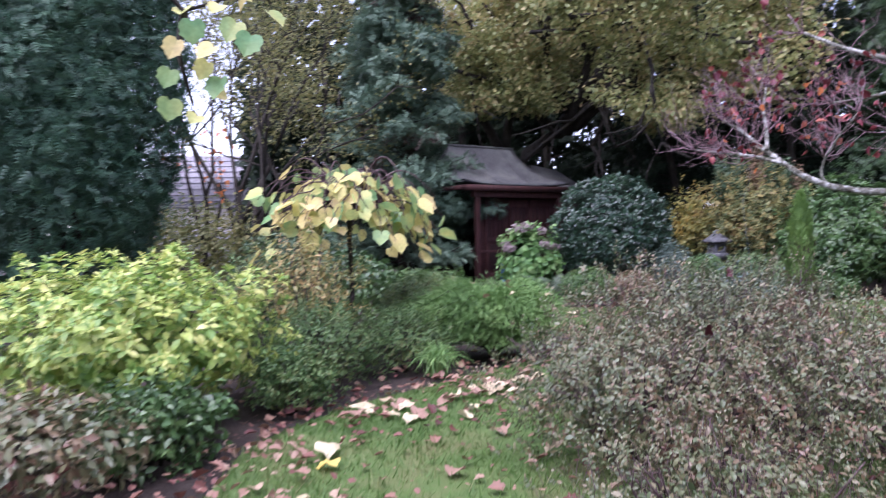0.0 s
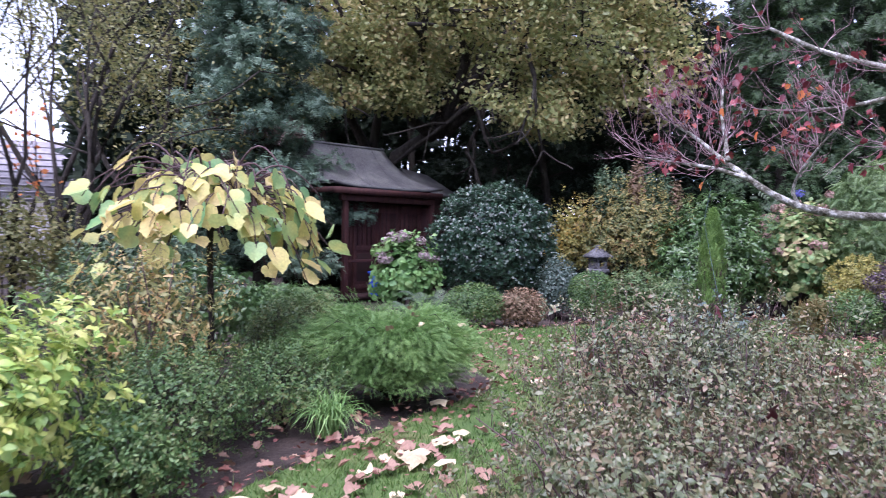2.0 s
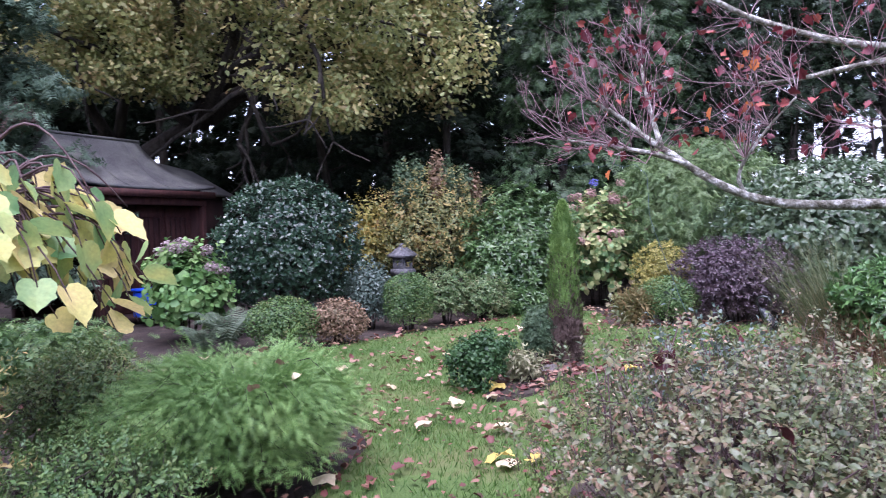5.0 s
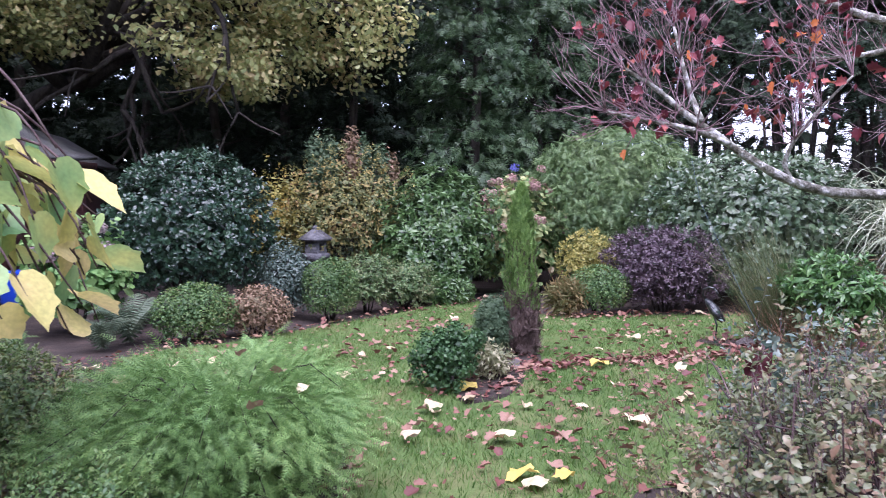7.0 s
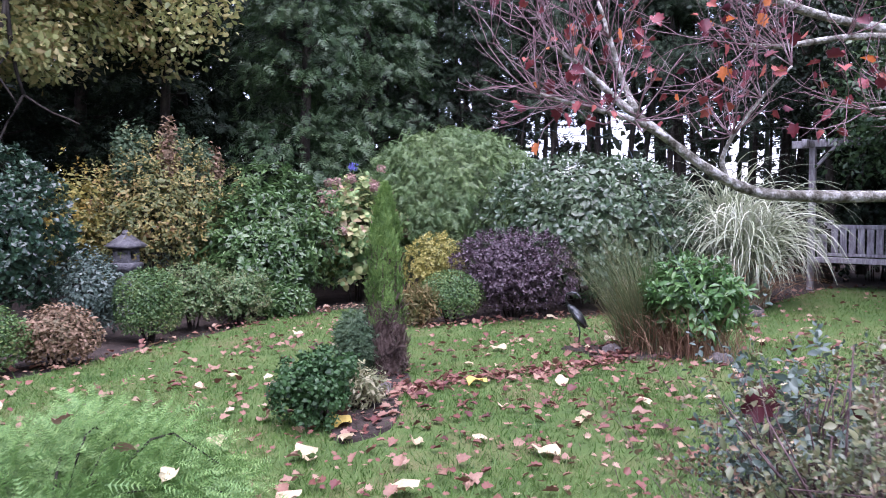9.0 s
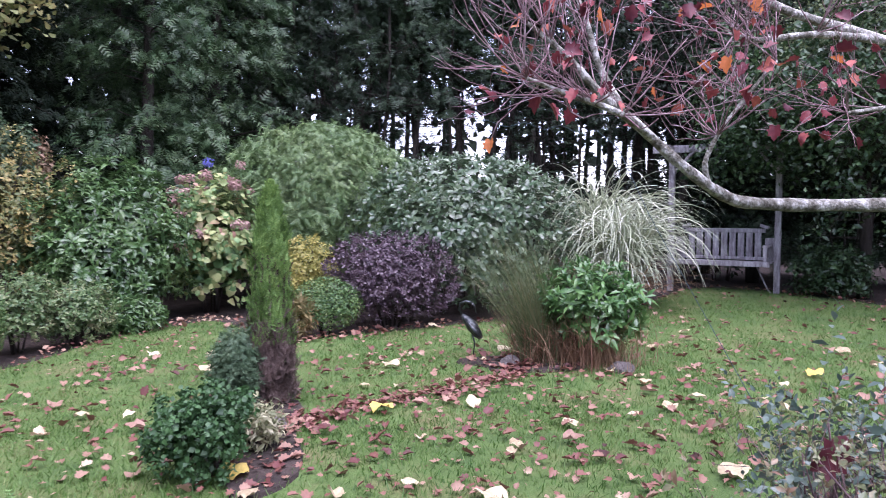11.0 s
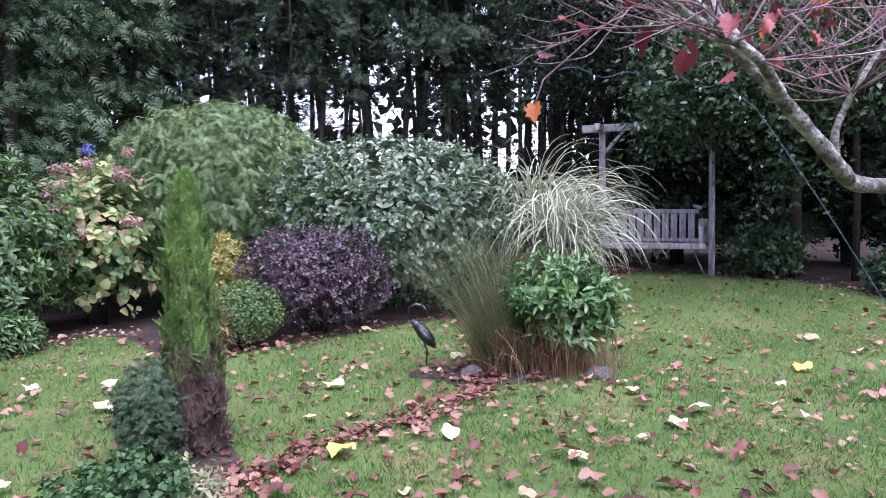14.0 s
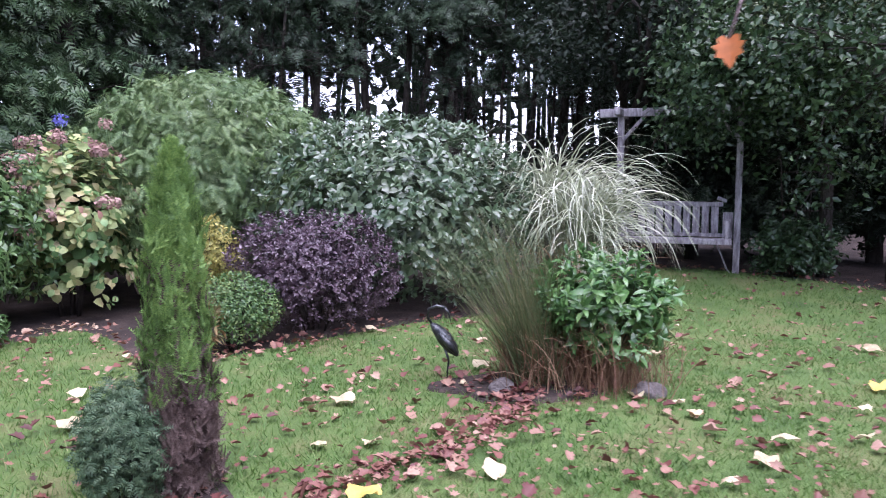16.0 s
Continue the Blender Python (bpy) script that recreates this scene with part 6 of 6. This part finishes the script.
    seeds = [((2.9, 2.62, 2.18), (-0.5, 0.4, 0.45)), ((2.98, 2.56, 2.12), (-0.6, -0.1, 0.5)), ((3.05, 2.5, 2.05), (-0.2, 0.5, 0.8)), ((2.65, 2.5, 1.92), (-0.6, 0.1, 0.15)), ((2.8, 2.44, 1.89), (-0.4, 0.4, 0.3)),
             ((2.95, 2.36, 1.86), (-0.6, -0.3, 0.4)), ((3.15, 2.42, 1.93), (0.1, 0.6, 0.7)), ((3.25, 2.6, 2.45), (-0.1, 0.2, 0.8)), ((3.2, 2.5, 2.25), (-0.6, 0.0, 0.5)), ((3.22, 2.45, 2.05), (0.5, 0.3, 0.5)),
             ((3.74, 1.85, 2.1), (0.1, 0.1, 0.8)), ((3.64, 1.95, 1.95), (-0.4, 0.3, 0.5)), ((3.56, 2.05, 1.78), (0.5, 0.4, 0.3)), ((3.56, 2.05, 1.78), (-0.3, -0.5, 0.4)), ((3.5, 2.4, 2.85), (-0.6, 0.3, 0.2)),
             ((3.8, 2.25, 2.65), (-0.3, 0.5, 0.4)), ((3.6, 2.0, 2.2), (-0.6, 0.1, 0.0)), ((3.85, 1.95, 2.22), (-0.3, 0.4, 0.2)), ((4.05, 1.6, 1.9), (-0.5, 0.3, -0.05)), ((4.35, 1.45, 1.95), (-0.3, 0.5, 0.1)),
             ((3.0, 2.36, 1.86), (-0.5, 0.5, -0.05)), ((3.1, 2.3, 1.83), (-0.4, -0.6, 0.2)), ((4.2, 1.95, 2.45), (0.2, 0.5, 0.4)), ((4.2, 1.75, 2.3), (-0.2, -0.4, 0.4))]
    for p, d in seeds:
        for _ in range(6):
            branching(tw, p, np.array(d) + r.normal(0, 0.32, 3), r.uniform(0.18, 0.36), 0.0036, 2, r, tips, 0.55, 0.3, 5, (2, 4), 0.66, 0.12)
    tagged(part("twig_work", tw, "twig_purple", top, "thin purplish grey twigs"), kind="stuff")
    tips = [q for q in tips if q[0][0] > 2.72 and q[0][2] > 1.74]
    pick = r.choice(len(tips), 240, replace=False)
    for k in pick:
        b = Build()
        p, d = tips[k]
        leaves(b, [p], [d + r.normal(0, 0.5, 3)], 0.055, "maple", 0.5, 1.0, 0.1, 0.4, rng=r, hang=1.5)
        part("leaf", b, "orangeleaf" if r.uniform() < 0.06 else "mapleleaf", top)
    b = Build()
    leaves(b, [(3.25, 2.97, 1.78)], [(-1, 0.2, 0.1)], 0.068, "maple", 0.8, 0.2, 0.1, 0.0, rng=r, hang=1.6)
    part("leaf", b, "orangeleaf", top, "single bright orange leaf")
    part("leaf_stalk", Build().tube([(3.25, 2.97, 1.78), (3.28, 2.95, 1.86), (3.3, 2.8, 1.98), (3.24, 2.6, 2.1)], 0.003, 4), "twig_purple", top)


red_maple()


def light_string():
    top = thing("light_string", "blue-green outdoor light cable hanging from the maple into the thicket", "cable", (0, 0, 0))
    pts = np.array([(2.72, 2.75, 1.79), (2.85, 2.62, 1.785), (2.95, 2.5, 1.775), (3.05, 2.38, 1.76), (3.07, 2.31, 1.7), (2.97, 2.16, 1.45), (2.97, 1.9, 1.0), (3.04, 1.6, 0.45), (3.08, 1.42, 0.1)])
    t = np.linspace(0, 8, 60)
    fine = np.stack([np.interp(t, np.arange(9), pts[:, i]) for i in range(3)], 1)
    fine[1:-1] = (fine[:-2] + 2 * fine[1:-1] + fine[2:]) / 4
    fine[:, 2] += 0.01 * np.sin(t * 7) * (t < 3.2)
    part("wire", Build().tube(fine, 0.0012, 5), "cable", top)
    for k in range(4, 26, 7):
        part("bulb", Build().tube([fine[k], fine[k] + [0.0, 0, -0.005], fine[k] + [0, 0, -0.012]], [0.0016, 0.0024, 0.001], 6), "bulb", top)


light_string()


def overhead_bough():
    """A bough of a tree outside the walk, with a few big yellow leaves hanging into it."""
    r = np.random.default_rng(95)
    top = thing("overhanging_bough", "thin bough with large pale yellow leaves reaching over the path", "tree", (0, 0, 0))
    part("trunk", Build().tube([(-2.1, -3.2, -0.05), (-2.0, -3.0, 1.4), (-1.6, -2.6, 2.6), (-0.9, -2.1, 3.0)], [0.09, 0.08, 0.06, 0.04], 8), "bark_dark", top, smooth=True)
    ends = [[(-0.9, -2.1, 3.0), (-0.2, -1.7, 2.6), (0.06, -1.62, 2.1), (0.3, -1.5, 2.2)], [(-0.9, -2.1, 3.0), (0.0, -1.8, 2.7), (0.7, -1.55, 2.35), (1.05, -1.5, 2.2)], [(-0.2, -1.7, 2.6), (0.3, -1.7, 2.35), (0.42, -1.62, 2.1)], [(0.06, -1.62, 2.1), (0.02, -1.6, 1.95), (0.08, -1.6, 1.74)]]
    for e in ends:
        part("twig", Build().tube([(q[0] + 0.17 * (q[2] < 2.5), q[1], q[2]) for q in e], np.linspace(0.018, 0.005, len(e)), 5), "bark_dark", top)
    for p in [(0.05, -1.6, 2.12), (0.12, -1.66, 2.05), (0.2, -1.6, 2.12), (0.2, -1.65, 1.95), (0.16, -1.62, 1.9), (0.27, -1.6, 2.05), (0.33, -1.62, 2.14), (0.4, -1.6, 2.08), (0.36, -1.66, 1.98), (0.08, -1.7, 1.97), (1.0, -1.49, 2.17), (1.06, -1.5, 2.2), (0.25, -1.55, 2.2), (0.5, -1.6, 2.2), (-0.05, -1.55, 1.78), (0.1, -1.6, 1.7), (0.15, -1.58, 1.8), (0.0, -1.62, 1.88), (0.2, -1.6, 1.84)]:
        b = Build()
        leaves(b, [(p[0] + 0.17, p[1], p[2])], [(0.1, -0.6, 0.2)], 0.085, "broad", 0.8, 0.6, 0.1, 0.2, rng=r, hang=1.4)
        part("leaf", b, "mulberry", top)


overhead_bough()

# ---- fallen leaves ----
RL = np.random.default_rng(101)
FALLEN = [(2.21, 4.85), (2.02, 3.51), (1.95, 3.72), (2.45, 3.94), (2.48, 3.24), (2.2, 6.24), (5.64, 5.61), (5.12, 4.81), (4.09, 3.91), (3.0, 5.2), (0.53, 6.67), (8.89, 1.87), (6.04, 2.7), (5.32, 2.96),
          (6.38, 3.17), (4.66, 6.59), (5.17, 7.15), (5.03, 4.08), (6.56, 8.51), (6.96, 5.38), (9.25, 3.57), (1.21, 0.17), (1.3, 0.67), (0.9, 1.11), (1.55, -0.17), (0.29, 0.44), (0.35, 0.77),
          (2.16, 3.73), (2.47, 4.03), (2.19, 4.92), (2.71, 4.84), (4.28, 3.33), (3.41, 3.52), (4.18, 3.32), (6.91, 2.17), (6.37, 3.2), (5.7, 2.8)]
GOLD = [(2.22, 2.66), (2.41, 2.52), (2.98, 4.38), (7.53, 2.02), (0.41, -0.64), (4.45, 4.51)]


def flat_leaf(shape, size, mat, seed):
    r = np.random.default_rng(seed)
    v, f = SHAPE[shape]
    v = v.copy() * size
    v[:, 1] -= 0.5 * size
    v[:, 0] *= r.uniform(0.7, 1.0)
    v[:, 2] = 0.2 * size * np.sin(v[:, 0] / size * 5 + r.uniform(0, 6)) * np.cos(v[:, 1] / size * 5 + r.uniform(0, 6)) + r.uniform(0.3, 1.1) * v[:, 0] ** 2 / size + r.normal(0, 0.035, len(v)) * size
    v[:, 2] -= v[:, 2].min()
    b = Build()
    b.add(v, f)
    return b.mesh("fallen_leaf", M[mat])


PALE = [flat_leaf("broad", s, m, k) for k, (s, m) in enumerate([(0.15, "paleleaf"), (0.11, "paleleaf"), (0.17, "paleleaf"), (0.13, "pinkleaf"), (0.11, "pinkleaf"), (0.13, "paleleaf")])]
YELLOW = [flat_leaf("broad", 0.19, "goldleaf", 20), flat_leaf("broad", 0.16, "goldleaf", 21)]


def lay(me, x, y, label, group):
    ob = new("fallen_leaf", me)
    ob.matrix_world = pose(x, y, ground_z(x, y) + 0.024, RL.uniform(-14, 14), RL.uniform(-14, 14), RL.uniform(0, 360)) @ Matrix.Scale(RL.uniform(0.6, 1.05), 4)
    tagged(ob, label, "leaf", group)


for x, y in FALLEN:
    k = int(RL.integers(0, 6))
    lay(PALE[k], x, y, "large pink-brown fallen leaf on the grass" if k in (3, 4) else "large pale cream fallen leaf on the grass", "fallen leaves")
for x, y in GOLD:
    lay(YELLOW[int(RL.integers(0, 2))], x, y, "large bright yellow fallen leaf on the grass", "yellow fallen leaves")
more = np.stack([RL.uniform(0, 9, 400), RL.uniform(-1.5, 8.5, 400)], 1)
more = more[inside(more, EDGE)][:90]
for x, y in more:
    k = int(RL.integers(0, 6))
    lay(PALE[k], x, y, "large pink-brown fallen leaf on the grass" if k in (3, 4) else "large pale cream fallen leaf on the grass", "fallen leaves")

for k in range(46):
    u = RL.uniform(0, 1)
    x, y = 0.3 + 1.0 * u + RL.normal(0, 0.17), 0.35 + 1.5 * u + RL.normal(0, 0.17)
    q = int(RL.choice([3, 4, 3, 4, 0, 1]))
    lay(PALE[q], x, y, "large pink-brown fallen leaf beside the box edging" if q in (3, 4) else "large pale brown fallen leaf beside the box edging", "leaves by the bed")

CAUGHT = flat_leaf("maple", 0.09, "maroonleaf", 30)
for x, y, z in [(2.3, 1.15, 0.86), (2.7, 1.2, 0.93), (2.05, 0.3, 0.8), (2.35, -0.3, 0.72)]:
    ob = new("fallen_leaf", CAUGHT)
    ob.matrix_world = pose(x, y, z, 55, 15, RL.uniform(0, 360)) @ Matrix.Scale(0.9, 4)
    tagged(ob, "crumpled dark red fallen leaf caught in the azalea", "leaf", "caught leaves")
ob = new("fallen_leaf", flat_leaf("maple", 0.13, "maroonleaf", 31))
ob.matrix_world = pose(2.6, 1.52, 0.78, 80, 35, -65)
tagged(ob, "large crumpled dark red leaf hanging in the blue shrub", "leaf", "caught leaves")
for k in range(9):
    a, q = RL.uniform(0, 6.28), RL.uniform(0.15, 0.62)
    ob = new("fallen_leaf", PALE[int(RL.integers(0, 6))])
    ob.matrix_world = pose(0.8 + q * math.cos(a), 3.0 + q * math.sin(a), 0.73 - 0.22 * (q / 0.74) ** 2, RL.uniform(-30, 30), RL.uniform(-30, 30), RL.uniform(0, 360)) @ Matrix.Scale(RL.uniform(0.4, 0.65), 4)
    tagged(ob, "pale fallen leaf resting on the juniper", "leaf", "caught leaves")


def leaf_litter():
    """The many small fallen leaves: over the lawn, thick in the bare trail and along the beds."""
    r = np.random.default_rng(102)
    p = np.stack([r.uniform(-0.6, 12.5, 19000), r.uniform(-2.0, 9.4, 19000)], 1)
    w = np.clip(0.28 + 0.5 * np.exp(-((p[:, 1] - 3.6) ** 2 + (p[:, 0] - 4.6) ** 2) / 6) - 0.03 * np.maximum(p[:, 0] - 8, 0), 0.03, 1)
    p = p[inside(p, EDGE) & (r.uniform(0, 1, len(p)) < w)]
    extra = []
    for poly, n in zip(BARE, (150, 120, 90)):
        lo, hi = poly.min(0), poly.max(0)
        q = r.uniform(lo, hi, (n * 2, 2))
        extra.append(q[inside(q, poly)][:n])
    u = r.uniform(0, 1, 620)
    extra.append(np.stack([3.7 + 2.8 * u, 4.72 - 0.45 * u + 0.12 * np.sin(u * 7)], 1) + r.normal(0, 1, (620, 2)) * (0.06 + 0.12 * r.uniform(0, 1, (620, 1)) ** 2))
    k = r.integers(0, len(EDGE), 1400)
    extra.append(EDGE[k] + r.normal(0, 0.14, (1400, 2)))
    extra.append(np.stack([r.uniform(-1.2, 0.9, 700), r.uniform(-1.5, 7.0, 700)], 1))
    p = np.concatenate([p] + extra)
    n = len(p)
    P = np.stack([p[:, 0], p[:, 1], np.array([ground_z(a, c) for a, c in p]) + r.uniform(0.026, 0.045, n)], 1)
    b = Build()
    N = np.tile([0.0, 0, 1.0], (n, 1))
    small = r.uniform(0, 1, n) < 0.55
    leaves(b, P[small], N[small], 0.034, "lobed", 1.0, 0.7, 0.6, 0.55, rng=r)
    leaves(b, P[~small], N[~small], 0.058, "maple", 1.0, 0.8, 0.5, 0.5, rng=r)
    return solo("leaf_litter", b, "litter", "scattered small red and tan fallen leaves", "leaves", "stuff")


leaf_litter()
